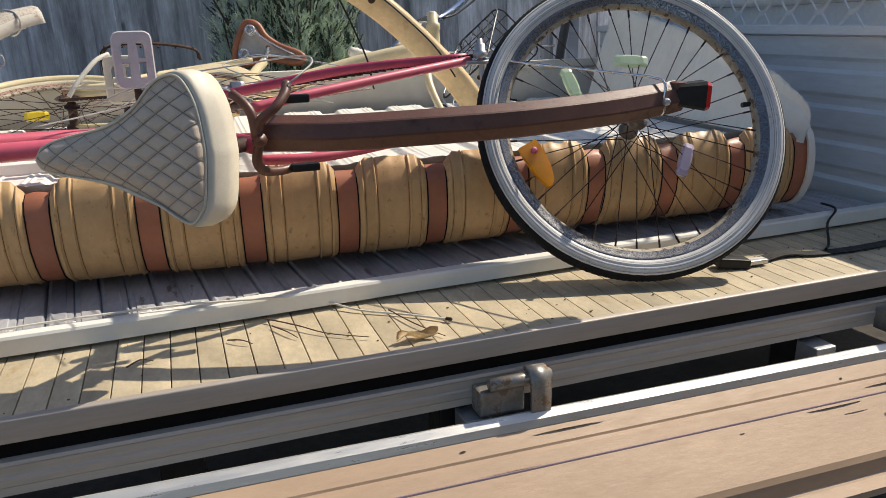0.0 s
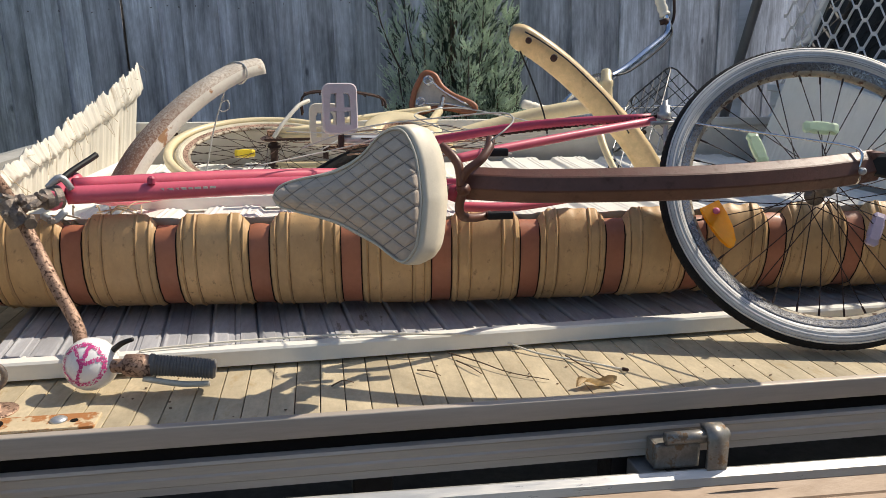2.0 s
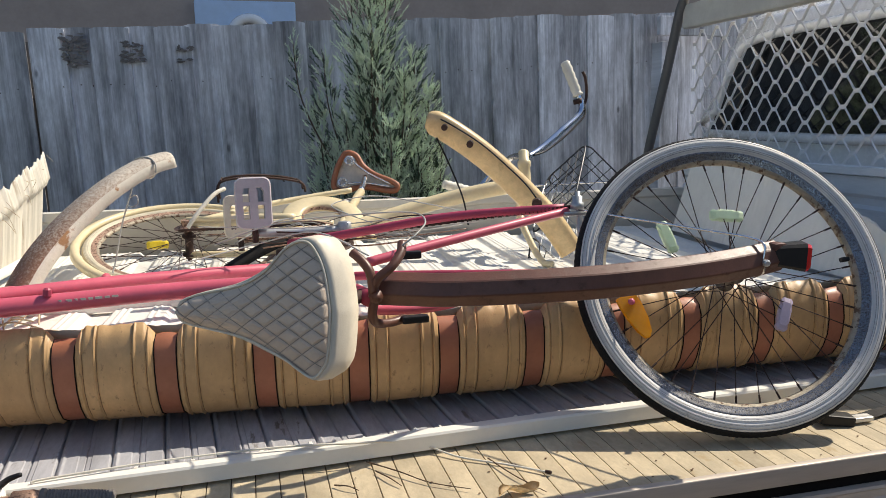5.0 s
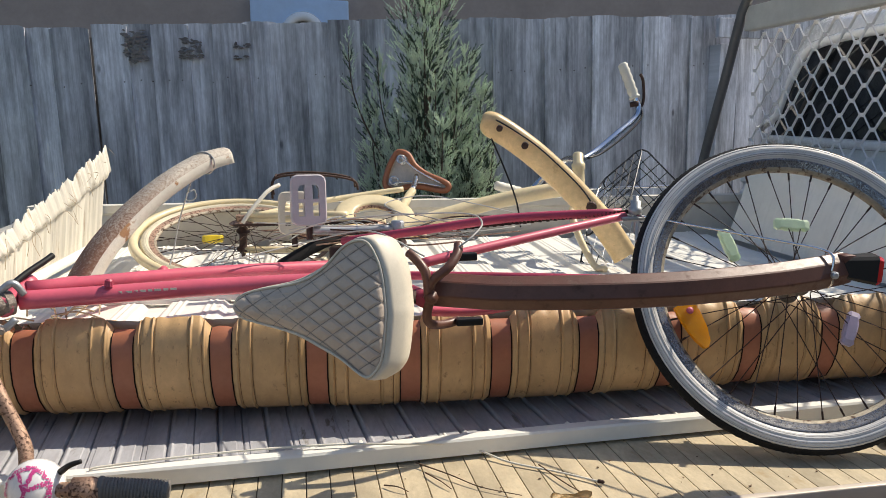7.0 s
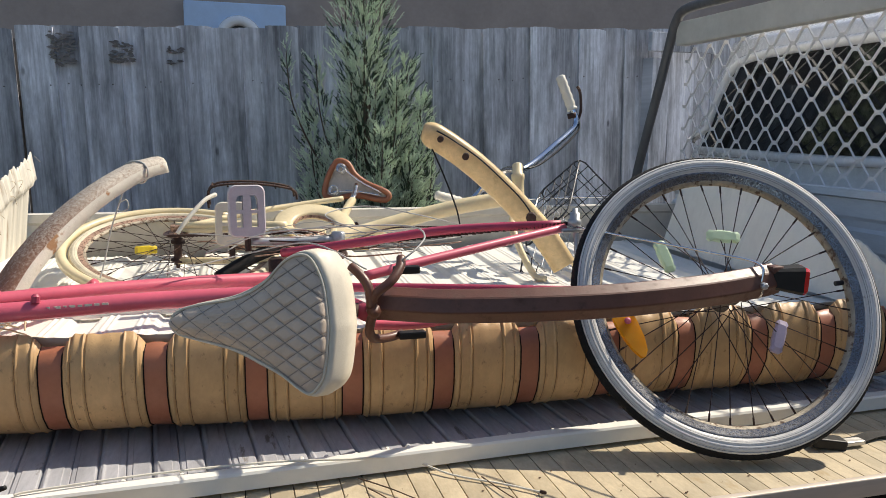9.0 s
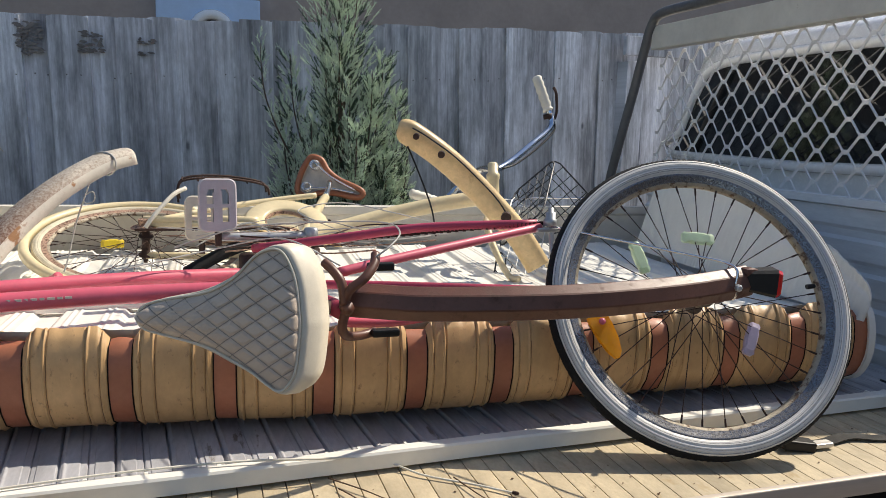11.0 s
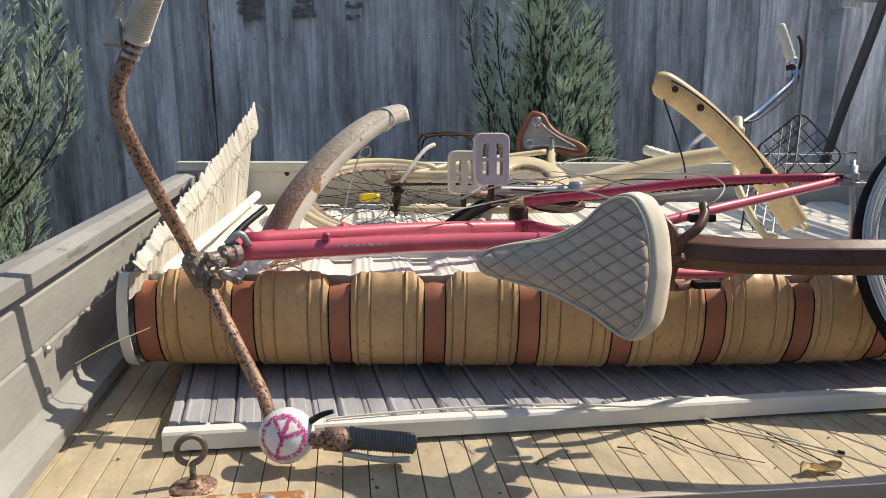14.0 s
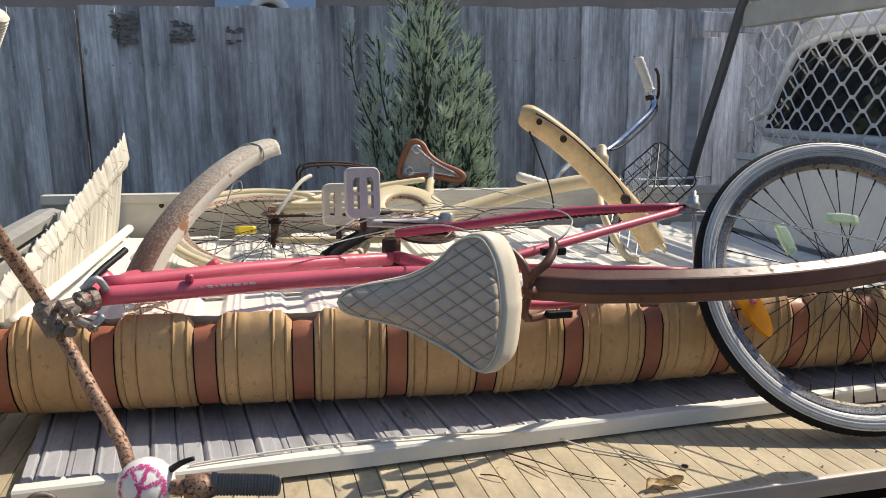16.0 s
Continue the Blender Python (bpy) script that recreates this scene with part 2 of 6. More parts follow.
RUST = (0.13, 0.045, 0.018)
M = dict(
    deck=mat("deck_paint", (0.53, 0.44, 0.295), 0.55, var=0.30, scale=5, stretch=(2, 1, 1), rnd=0.07, spot=(0.36, 0.24, 0.10), spot_at=0.60, soft=0.2, spot_scale=11),
    deck_gap=mat("groove_dirt", (0.10, 0.075, 0.05), 0.95),
    alu=mat("weathered_aluminium", (0.54, 0.47, 0.40), 0.55, 0.25, var=0.15, scale=4, stretch=(0.3, 3, 3), spot=(0.16, 0.13, 0.1), spot_at=0.7),
    alu_bright=mat("bright_aluminium", (0.70, 0.68, 0.64), 0.38, 0.6, var=0.1, scale=4, stretch=(0.3, 3, 3)),
    mesh_paint=mat("silver_mesh_paint", (0.82, 0.82, 0.83), 0.4, 0.15, var=0.12, scale=14),
    galv=mat("galvanised_steel", (0.50, 0.51, 0.52), 0.45, 0.7, var=0.2, scale=14),
    rusty_galv=mat("rust_stained_galvanised_steel", (0.32, 0.30, 0.27), 0.42, 0.6, var=0.35, scale=30, spot=(0.22, 0.14, 0.08), spot_at=0.55, spot_scale=30),
    stem_metal=mat("corroded_dark_metal", (0.25, 0.21, 0.18), 0.5, 0.6, var=0.5, scale=40, spot=(0.34, 0.28, 0.22), spot_at=0.60, spot_scale=90, bump=0.5, bscale=160),
    black=mat("dark_steel", (0.035, 0.036, 0.04), 0.5, 0.2, var=0.2),
    gap=mat("near_black_matt", (0.012, 0.010, 0.009), 0.95, spec=0.1),
    gate=mat("aged_white_gate_paint", (0.66, 0.63, 0.56), 0.55, var=0.14, scale=3, spot=(0.25, 0.2, 0.14), spot_at=0.68, spot_scale=12),
    gate_grey=mat("dirty_grey_gate_paint", (0.37, 0.36, 0.335), 0.6, var=0.18, scale=4, spot=(0.22, 0.20, 0.17), spot_at=0.60, spot_scale=10, stretch=(1, 0.5, 2)),
    gate_drop=mat("tan_gate_paint", (0.50, 0.345, 0.225), 0.5, var=0.16, scale=3, spot=(0.16, 0.08, 0.04), spot_at=0.71, spot_scale=9, stretch=(0.6, 2, 2)),
    tan=mat("faded_tan_enamel", (0.60, 0.375, 0.175), 0.5, var=0.22, scale=7, spot=(0.17, 0.09, 0.04), spot_at=0.595, soft=0.17, spot_scale=80, stretch=(1, 1, 0.6), bump=0.12),
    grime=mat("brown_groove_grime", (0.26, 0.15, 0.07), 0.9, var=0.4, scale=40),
    brown=mat("brown_enamel_stripe", (0.40, 0.15, 0.08), 0.5, var=0.15, scale=9, spot=(0.45, 0.33, 0.26), spot_at=0.74, spot_scale=30),
    white=mat("chalky_white_enamel", (0.80, 0.78, 0.72), 0.5, var=0.08, scale=4, spot=(0.42, 0.36, 0.28), spot_at=0.70, spot_scale=16),
    flap=mat("cream_dirty_enamel", (0.66, 0.62, 0.53), 0.65, var=0.26, scale=9, spot=(0.34, 0.25, 0.15), spot_at=0.57, soft=0.12, spot_scale=26, stretch=(1, 3, 0.12)),
    pink=mat("pink_enamel", (0.66, 0.115, 0.17), 0.42, var=0.14, scale=9, spot=(0.62, 0.40, 0.36), spot_at=0.74, spot_scale=26, coat=0.3, bump=0.04),
    pink_dark=mat("pink_enamel_worn", (0.42, 0.05, 0.10), 0.45, var=0.2, scale=9, spot=RUST, spot_at=0.64, spot_scale=22),
    rust=mat("rusty_steel", (0.40, 0.255, 0.18), 0.5, 0.35, var=0.45, scale=14, spot=(0.075, 0.036, 0.022), spot_at=0.50, soft=0.10, spot_scale=150, bump=0.5, bscale=140),
    rust_dark=mat("dark_rusty_steel", (0.06, 0.032, 0.024), 0.7, 0.3, var=0.4, scale=25, bump=0.4),
    brown_fender=mat("rusted_brown_fender", (0.135, 0.055, 0.036), 0.42, var=0.22, scale=14, spot=(0.075, 0.035, 0.025), spot_at=0.56, soft=0.2, spot_scale=40, bump=0.10, bscale=300, rvar=0.1),
    dusty=mat("dusty_white_enamel", (0.42, 0.42, 0.445), 0.5, var=0.25, scale=5, spot=(0.20, 0.18, 0.16), spot_at=0.63, spot_scale=9, stretch=(2.5, 0.6, 1)),
    bark_flake=mat("grey_brown_bark_flakes", (0.22, 0.20, 0.19), 0.9, var=0.4),
    rusty_white=mat("rust_over_white_enamel", (0.62, 0.56, 0.47), 0.65, var=0.2, scale=10, spot=(0.21, 0.115, 0.075), spot_at=0.36, soft=0.42, spot_scale=170, bump=0.3, bscale=200, grad=(2, 0.14, 0.46, 0.27)),
    white_fender=mat("chalky_rust_stained_white", (0.66, 0.62, 0.53), 0.6, var=0.15, scale=8, spot=(0.36, 0.20, 0.10), spot_at=0.58, spot_scale=20, bump=0.3),
    cream=mat("cream_enamel", (0.74, 0.62, 0.38), 0.4, var=0.14, scale=8, spot=(0.20, 0.09, 0.03), spot_at=0.68, spot_scale=26, coat=0.2),
    cream_tyre=mat("dirty_cream_rubber", (0.60, 0.54, 0.40), 0.6, var=0.2, scale=12, spot=(0.30, 0.22, 0.12), spot_at=0.60, soft=0.15, spot_scale=30),
    rusty_cream=mat("rust_streaked_cream_enamel", (0.70, 0.52, 0.26), 0.5, var=0.2, scale=14, spot=(0.20, 0.075, 0.02), spot_at=0.50, soft=0.14, spot_scale=45, bump=0.3),
    yellow_fender=mat("sun_yellowed_cream_enamel", (0.72, 0.52, 0.26), 0.4, var=0.28, scale=9, spot=(0.30, 0.17, 0.07), spot_at=0.60, soft=0.2, spot_scale=18, stretch=(1, 1, 1), coat=0.2),
    chrome=mat("pitted_chrome", (0.72, 0.72, 0.72), 0.16, 1.0, var=0.1, scale=20, spot=(0.16, 0.09, 0.05), spot_at=0.66, spot_scale=70),
    rim=mat("pitted_chrome_rim", (0.30, 0.30, 0.31), 0.24, 0.95, var=0.3, scale=9, spot=(0.045, 0.04, 0.04), spot_at=0.47, soft=0.14, spot_scale=380),
    rim_bed=mat("rust_stained_rim_bed", (0.42, 0.36, 0.27), 0.6, 0.2, var=0.3, scale=16, spot=(0.13, 0.08, 0.05), spot_at=0.53, spot_scale=70, bump=0.4, bscale=160),
    rubber_line=mat("dark_moulded_rubber_line", (0.24, 0.24, 0.245), 0.7, var=0.2, scale=20),
    tube_grey=mat("grey_rack_paint", (0.15, 0.15, 0.155), 0.5, 0.2, var=0.2, scale=6, stretch=(1, 1, 0.4)),
    # chrome with the blue of reflected sky tinted into its colour
    sky_chrome=mat("chrome_sky_side", (0.62, 0.68, 0.78), 0.1, 1.0, var=0.05, bump=0.0),
    tyre=mat("black_rubber", (0.014, 0.014, 0.015), 0.8, spec=0.25, var=0.3, scale=30, bump=0.3),
    whitewall=mat("dirty_white_rubber", (0.66, 0.64, 0.61), 0.45, var=0.14, scale=14, spot=(0.40, 0.38, 0.33), spot_at=0.62, spot_scale=40, bump=0.08),
    seat=mat("cream_vinyl", (0.62, 0.505, 0.40), 0.5, var=0.12, scale=9, bump=0.2, bscale=420),
    seat_side=mat("ivory_vinyl", (0.74, 0.67, 0.54), 0.5, var=0.10, spot=(0.48, 0.40, 0.30), spot_at=0.62, soft=0.2, spot_scale=22, scale=10, bump=0.1, bscale=300),
    seam=mat("seat_seam", (0.30, 0.27, 0.24), 0.8),
    grip=mat("grey_rubber_grip", (0.16, 0.15, 0.14), 0.75, var=0.2, bump=0.2),
    grip_white=mat("white_rubber_grip", (0.72, 0.68, 0.58), 0.55, var=0.1, scale=20),
    clear=mat("yellowed_clear_plastic", (0.60, 0.55, 0.45), 0.25, var=0.1, scale=20),
    pedal=mat("chalky_grey_plastic", (0.52, 0.48, 0.50), 0.6, var=0.1, scale=30, bump=0.3),
    pedal_cream=mat("chalky_cream_plastic", (0.66, 0.60, 0.48), 0.6, var=0.1, scale=30, bump=0.3),
    saddle_edge=mat("tan_leather_edge", (0.36, 0.13, 0.06), 0.5, var=0.2, scale=20),
    saddle_pan=mat("bare_saddle_pan", (0.58, 0.50, 0.42), 0.4, 0.3, var=0.2, scale=30, spot=RUST, spot_at=0.66),
    orange=mat("amber_reflector", (1.0, 0.52, 0.01), 0.2, glow_through=0.5, var=0.1, scale=40, bump=0.5, bscale=500, coat=0.6),
    green=mat("pale_green_reflector", (0.80, 0.92, 0.70), 0.3, glow_through=0.4, var=0.1, scale=40, coat=0.5),
    purple=mat("pale_purple_reflector", (0.66, 0.56, 0.68), 0.3, glow_through=0.35, var=0.1, scale=40, coat=0.5),
    yellow=mat("yellow_reflector", (0.85, 0.62, 0.03), 0.3, var=0.1, scale=40, coat=0.5),
    red=mat("red_lens", (0.65, 0.02, 0.02), 0.2, var=0.1, coat=0.6, bump=0.0),
    bell=mat("white_bell_enamel", (0.84, 0.82, 0.80), 0.3, var=0.03, coat=0.4, bump=0.0),
    magenta=mat("magenta_dots", (0.62, 0.06, 0.26), 0.5),
    cable=mat("grey_cable", (0.48, 0.47, 0.44), 0.5, var=0.2),
    black_plastic=mat("black_plastic", (0.012, 0.012, 0.013), 0.5, spec=0.35),
    string=mat("dry_string", (0.50, 0.40, 0.26), 0.9),
    leaf_dry=mat("dry_leaf", (0.78, 0.62, 0.40), 0.8, var=0.3, scale=30),
    twig=mat("dry_twig", (0.16, 0.10, 0.06), 0.9),
    fence=timber("grey_weathered_timber", (0.66, 0.67, 0.71)),
    rail=mat("fence_rail_timber", (0.25, 0.23, 0.21), 0.85, var=0.3),
    ute_white=mat("white_car_paint", (0.86, 0.87, 0.88), 0.25, var=0.03, coat=0.6, bump=0.0),
    corr=mat("aged_silver_steel", (0.84, 0.85, 0.87), 0.45, 0.15, var=0.14, scale=5, stretch=(1, 0.4, 2)),
    glass=mat("dark_window_glass", (0.006, 0.007, 0.008), 0.05, var=0.05, bump=0.0, coat=0.5, rvar=0.02),
    house=mat("dark_brown_render", (0.40, 0.335, 0.30), 0.9, var=0.12, scale=2),
    blocker=mat("brown_sky_blocker", (0.16, 0.13, 0.11), 0.9, var=0.15, scale=2),
    blue_panel=mat("pale_blue_panel", (0.50, 0.66, 0.90), 0.5, var=0.06),
    ground=mat("dark_mulch_ground", (0.06, 0.05, 0.04), 0.95, var=0.4, scale=3, bump=0.6, bscale=20),
    # juniper greens with inner shade and sunlit tips put into the colours
    leaf=mat("juniper_shaded_green", (0.085, 0.13, 0.085), 0.7, glow_through=0.3, var=0.35, scale=9),
    leaf_sunlit=mat("juniper_sunlit_tip", (0.76, 0.85, 0.70), 0.35, glow_through=0.35, var=0.15, scale=9),
    bark=mat("bark", (0.11, 0.08, 0.06), 0.9),
)


# ---- mesh helpers ----
def thing(name, at, label, category, group="", kind=""):
    ob = new(name)
    ob.empty_display_size = 0.05
    ob.location = at
    tagged(ob, label, category, group, kind)
    return ob


def part(name, bm, material, parent, label="", smooth=False, at=None):
    """bm in world coordinates becomes one mesh object under parent."""
    me = bpy.data.meshes.new(name)
    bmesh.ops.recalc_face_normals(bm, faces=bm.faces)
    if smooth:
        for f in bm.faces:
            f.smooth = True
    bm.to_mesh(me)
    bm.free()
    for mm in (material if isinstance(material, (list, tuple)) else [material]):
        me.materials.append(mm)
    ob = new(name, me)
    if parent is not None:
        off = Vector((0, 0, 0))
        p = parent
        while p is not None:
            off = off + Vector(p.location)
            p = p.parent
        me.transform(Matrix.Translation(-off))
        ob.parent = parent
    if label:
        tagged(ob, label)
    return ob


def box(bm, x0, x1, y0, y1, z0, z1, bev=0.0, m=None):
    r = bmesh.ops.create_cube(bm, size=1.0)
    vs = r["verts"]
    for v in vs:
        v.co = Vector((x0 + (v.co.x + 0.5) * (x1 - x0), y0 + (v.co.y + 0.5) * (y1 - y0), z0 + (v.co.z + 0.5) * (z1 - z0)))
    if bev:
        es = list({e for v in vs for e in v.link_edges})
        r2 = bmesh.ops.bevel(bm, geom=es, offset=bev, segments=2, affect="EDGES", profile=0.6)
        vs = list({v for f in r2["faces"] for v in f.verts} | {v for v in vs if v.is_valid})
    if m is not None:
        bmesh.ops.transform(bm, matrix=m, verts=vs)
    return vs


def smooth_path(pts, per=6, closed=False):
    pts = [Vector(p) for p in pts]
    n = len(pts)
    out = []
    last = n if closed else n - 1
    for i in range(last):
        if closed:
            p0, p1, p2, p3 = pts[(i - 1) % n], pts[i], pts[(i + 1) % n], pts[(i + 2) % n]
        else:
            p0, p1, p2, p3 = pts[max(i - 1, 0)], pts[i], pts[i + 1], pts[min(i + 2, n - 1)]
        for k in range(per):
            t = k / per
            out.append(0.5 * ((2 * p1) + (p2 - p0) * t + (2 * p0 - 5 * p1 + 4 * p2 - p3) * t * t + (3 * p1 - p0 - 3 * p2 + p3) * t ** 3))
    if not closed:
        out.append(pts[-1])
    return out


def frames(path, up=None, closed=False):
    n = len(path)
    res = []
    ref = None
    for i, p in enumerate(path):
        a = path[(i - 1) % n] if closed else path[max(i - 1, 0)]
        b = path[(i + 1) % n] if closed else path[min(i + 1, n - 1)]
        d = (b - a).normalized()
        if up is not None:
            s = d.cross(Vector(up)).normalized()
            u = s.cross(d).normalized()
        else:
            if ref is None:
                ref = Vector((0, 0, 1)) if abs(d.z) < 0.9 else Vector((1, 0, 0))
            s = d.cross(ref).normalized()
            u = s.cross(d).normalized()
            ref = u
        res.append((p, s, u, d))
    return res


def sweep(bm, path, profile, up=None, closed=False, ring=True, caps=True, scale=None):
    """profile: (side, up) pairs carried along path; ring: the profile is a closed outline."""
    path = [Vector(p) for p in path]
    fr = frames(path, up, closed)
    rows = []
    for i, (p, s, u, d) in enumerate(fr):
        k = scale(i / max(1, len(fr) - 1)) if scale else 1.0
        rows.append([bm.verts.new(p + s * a * k + u * b * k) for a, b in profile])
    m = len(profile)
    cnt = len(rows) if closed else len(rows) - 1
    faces = []
    for i in range(cnt):
        A, B = rows[i], rows[(i + 1) % len(rows)]
        for j in range(m if ring else m - 1):
            faces.append(bm.faces.new((A[j], A[(j + 1) % m], B[(j + 1) % m], B[j])))
    if ring and caps and not closed:
        faces.append(bm.faces.new(rows[0][::-1]))
        faces.append(bm.faces.new(rows[-1]))
    return faces


def circle(r, n=10, a=1.0, b=1.0):
    return [(r * a * math.cos(2 * math.pi * i / n), r * b * math.sin(2 * math.pi * i / n)) for i in range(n)]


def tube(bm, pts, r, n=10, per=1, closed=False, scale=None):
    path = smooth_path(pts, per, closed) if per > 1 else [Vector(p) for p in pts]
    return sweep(bm, path, circle(r, n), closed=closed, scale=scale)


def lathe(bm, at, axis, prof, n=24):
    """prof: (distance along axis, radius) pairs."""
    ax = Vector(axis).normalized()
    s = ax.orthogonal().normalized()
    u = ax.cross(s)
    rows = []
    for d, r in prof:
        rows.append([bm.verts.new(Vector(at) + ax * d + (s * math.cos(2 * math.pi * i / n) + u * math.sin(2 * math.pi * i / n)) * max(r, 1e-4)) for i in range(n)])
    for A, B in zip(rows, rows[1:]):
        for i in range(n):
            bm.faces.new((A[i], A[(i + 1) % n], B[(i + 1) % n], B[i]))
    bm.faces.new(rows[0][::-1])
    bm.faces.new(rows[-1])


def basis(at, x, y):
    """Matrix with its x axis along x, y in the plane of y."""
    x = Vector(x).normalized()
    z = x.cross(Vector(y)).normalized()
    y = z.cross(x)
    m = Matrix((x, y, z)).transposed().to_4x4()
    m.translation = at
    return m


B = bmesh.new


# ---- ground, fence, house ----
bm = B()
box(bm, -60, 60, -60, 90, -0.3, 0.0)
tagged(part("ground", bm, M["ground"], None), "dry bare dirt ground", "ground", kind="structure")

bm = B()
box(bm, -14, 14, 9.0, 9.3, 0, 6.0)
tagged(part("wall_house", bm, M["house"], None), "dark brown rendered house wall behind the fence", "wall", kind="structure")

# unseen wall added behind and beside the camera to hold back sky light
bm = B()
box(bm, 1.3, 9.0, -1.85, -1.65, 0, 2.9)
tagged(part("wall_garage", bm, M["blocker"], None), "plain dark brown wall, added unseen to block sky light", "wall", kind="structure")

unit = thing("wall_box", (0.15, 8.9, 2.4), "pale blue metal box mounted on the dark house wall", "wall box")
bm = B()
box(bm, -0.40, 0.68, 8.8, 9.0, 2.05, 2.90, 0.02)
part("casing", bm, M["blue_panel"], unit)
bm = B()
sweep(bm, [Vector((0.17 + 0.19 * math.cos(a), 8.78, 2.52 + 0.19 * math.sin(a))) for a in np.linspace(0, 2 * math.pi, 25)[:-1]], circle(0.055, 8), closed=True)
part("ring", bm, M["ute_white"], unit, "white round surround", True)
bm = B()
lathe(bm, (0.17, 8.8, 2.52), (0, -1, 0), [(0, 0.15), (0.01, 0.15)])
part("outlet", bm, M["black"], unit, "dark round opening")

LEAN_X, LEAN_Y = -0.0273, 0.0036
fence = thing("paling_fence", (0, 4.22, 0), "tall grey weathered timber paling fence", "fence", kind="structure")


def fence_top(x):
    return 2.088 + 0.0428 * (x - 0.342)


for k, zz in enumerate((0.45, 1.10, 1.78)):
    bm = B()
    d = 0.0428
    vs = box(bm, -6, 6, 4.262, 4.31, zz - 0.04, zz + 0.04)
    for v in vs:
        v.co.z += d * v.co.x
    part("rail", bm, M["rail"], fence)
# backing board added behind the slit so that it comes out dark
bm = B()
box(bm, -1.14, -0.80, 4.312, 4.38, 0.0, 1.98)
part("post", bm, M["rail"], fence, "dark backing timber, added to blacken the slit between palings")
random.seed(4)
boards = []
for kind in range(5):
    bm = B()
    w, th = 0.170 + 0.004 * kind, 0.012
    n = 7
    rows = []
    for i in range(n + 1):
        u = i / n
        x = -w / 2 + w * u
        cup = 0.003 * math.sin(math.pi * u) * (1 if kind % 2 else -1)
        zt = -0.012 * random.random() * (1 if i in (0, n) else 0.3)
        rows.append([bm.verts.new((x, cup, -2.3)), bm.verts.new((x, cup, zt)), bm.verts.new((x, cup + th, zt)), bm.verts.new((x, cup + th, -2.3))])
    for a, b in zip(rows, rows[1:]):
        for j in range(4):
            bm.faces.new((a[j], a[(j + 1) % 4], b[(j + 1) % 4], b[j]))
    bm.faces.new(rows[0][::-1]); bm.faces.new(rows[-1])
    me = bpy.data.meshes.new("paling")
    bmesh.ops.recalc_face_normals(bm, faces=bm.faces)
    bm.to_mesh(me); bm.free()
    me.materials.append(M["fence"])
    boards.append(me)
x, i, split = -6.0, 0, False
while x < 6.0:
    ob = new("paling", random.choice(boards))
    ob.parent = fence
    back = i % 2
    ob.location = (x, 0.016 * back + random.uniform(-0.002, 0.002), fence_top(x) + random.uniform(-0.008, 0.008))
    ob.rotation_euler = (-LEAN_Y, LEAN_X + random.uniform(-0.004, 0.004), random.uniform(-0.02, 0.02))
    x += 0.148 + random.uniform(-0.010, 0.010)
    if not split and x > -0.98:
        # one paling has shrunk away from its neighbour
        x, i, split = x + 0.052, 1, True
    i += 1
nail_bm = B()
lathe(nail_bm, (0, 0, 0), (0, -1, 0), [(-0.004, 0.0031), (0.0008, 0.0031), (0.0016, 0.0015)], 8)
nail_mesh = bpy.data.meshes.new("nail")
nail_bm.to_mesh(nail_mesh)
nail_bm.free()
nail_mesh.materials.append(M["rust_dark"])
x = -2.9
while x < 2.45:
    for zz in (1.10, 1.78):
        for dx in (-0.035, 0.03):
            if random.random() < 0.6:
                ob = new("nail", nail_mesh)
                ob.parent = fence
                ob.location = (x + dx + random.uniform(-0.01, 0.01), -0.010, zz + 0.0428 * x + random.uniform(-0.012, 0.012))
    x += 0.148
# missing grey paint patches: dark bark stains near the top of three palings
for (sx, sz, sw, sh) in ((-0.73, 1.93, 0.115, 0.17), (-0.46, 1.925, 0.11, 0.10), (-0.20, 1.945, 0.075, 0.035), (-0.21, 1.885, 0.06, 0.02)):
    bm = B()
    rp = random.Random(int(sx * 100))
    for q in range(int(sw * sh * 4200)):
        px_, pz_ = sx + rp.uniform(-0.5, 0.5) * sw, sz + rp.uniform(-0.5, 0.5) * sh
        ww, hh = rp.uniform(0.006, 0.02), rp.uniform(0.003, 0.008)
        ps = [(px_ - ww, pz_), (px_ - ww * 0.4, pz_ + hh), (px_ + ww * 0.6, pz_ + hh * 0.8), (px_ + ww, pz_ - hh * 0.3), (px_, pz_ - hh)]
        f0 = [bm.verts.new((a, 4.2085 - rp.uniform(0, 0.003), b)) for a, b in ps]
        f1 = [bm.verts.new((a, 4.2145, b)) for a, b in ps]
        bm.faces.new(f0)
        for k in range(5):
            bm.faces.new((f0[k], f0[(k + 1) % 5], f1[(k + 1) % 5], f1[k]))
    tagged(part("bark_patch", bm, M["bark_flake"], fence, "dark flaking bark left on the paling"), kind="stuff")

# fence post end and pale panel at the end of the fence
bm = B()
box(bm, 2.50, 2.62, 4.10, 4.24, 0, 2.0, 0.006)
tagged(part("fence_post", bm, M["fence"], None), "grey weathered timber end post of the fence", "post", kind="structure")
bm = B()
box(bm, 2.46, 2.95, 4.06, 4.10, 2.03, 2.14, 0.006)
tagged(part("fence_cap", bm, M["fence"], None), "short grey timber crosspiece on the fence post", "crosspiece", kind="structure")
bm = B()
box(bm, 2.62, 6.0, 4.3, 4.35, 0, 2.05, 0.004)
tagged(part("wall_side", bm, M["gate"], None), "pale cream sheet wall beside the fence", "wall", kind="structure")


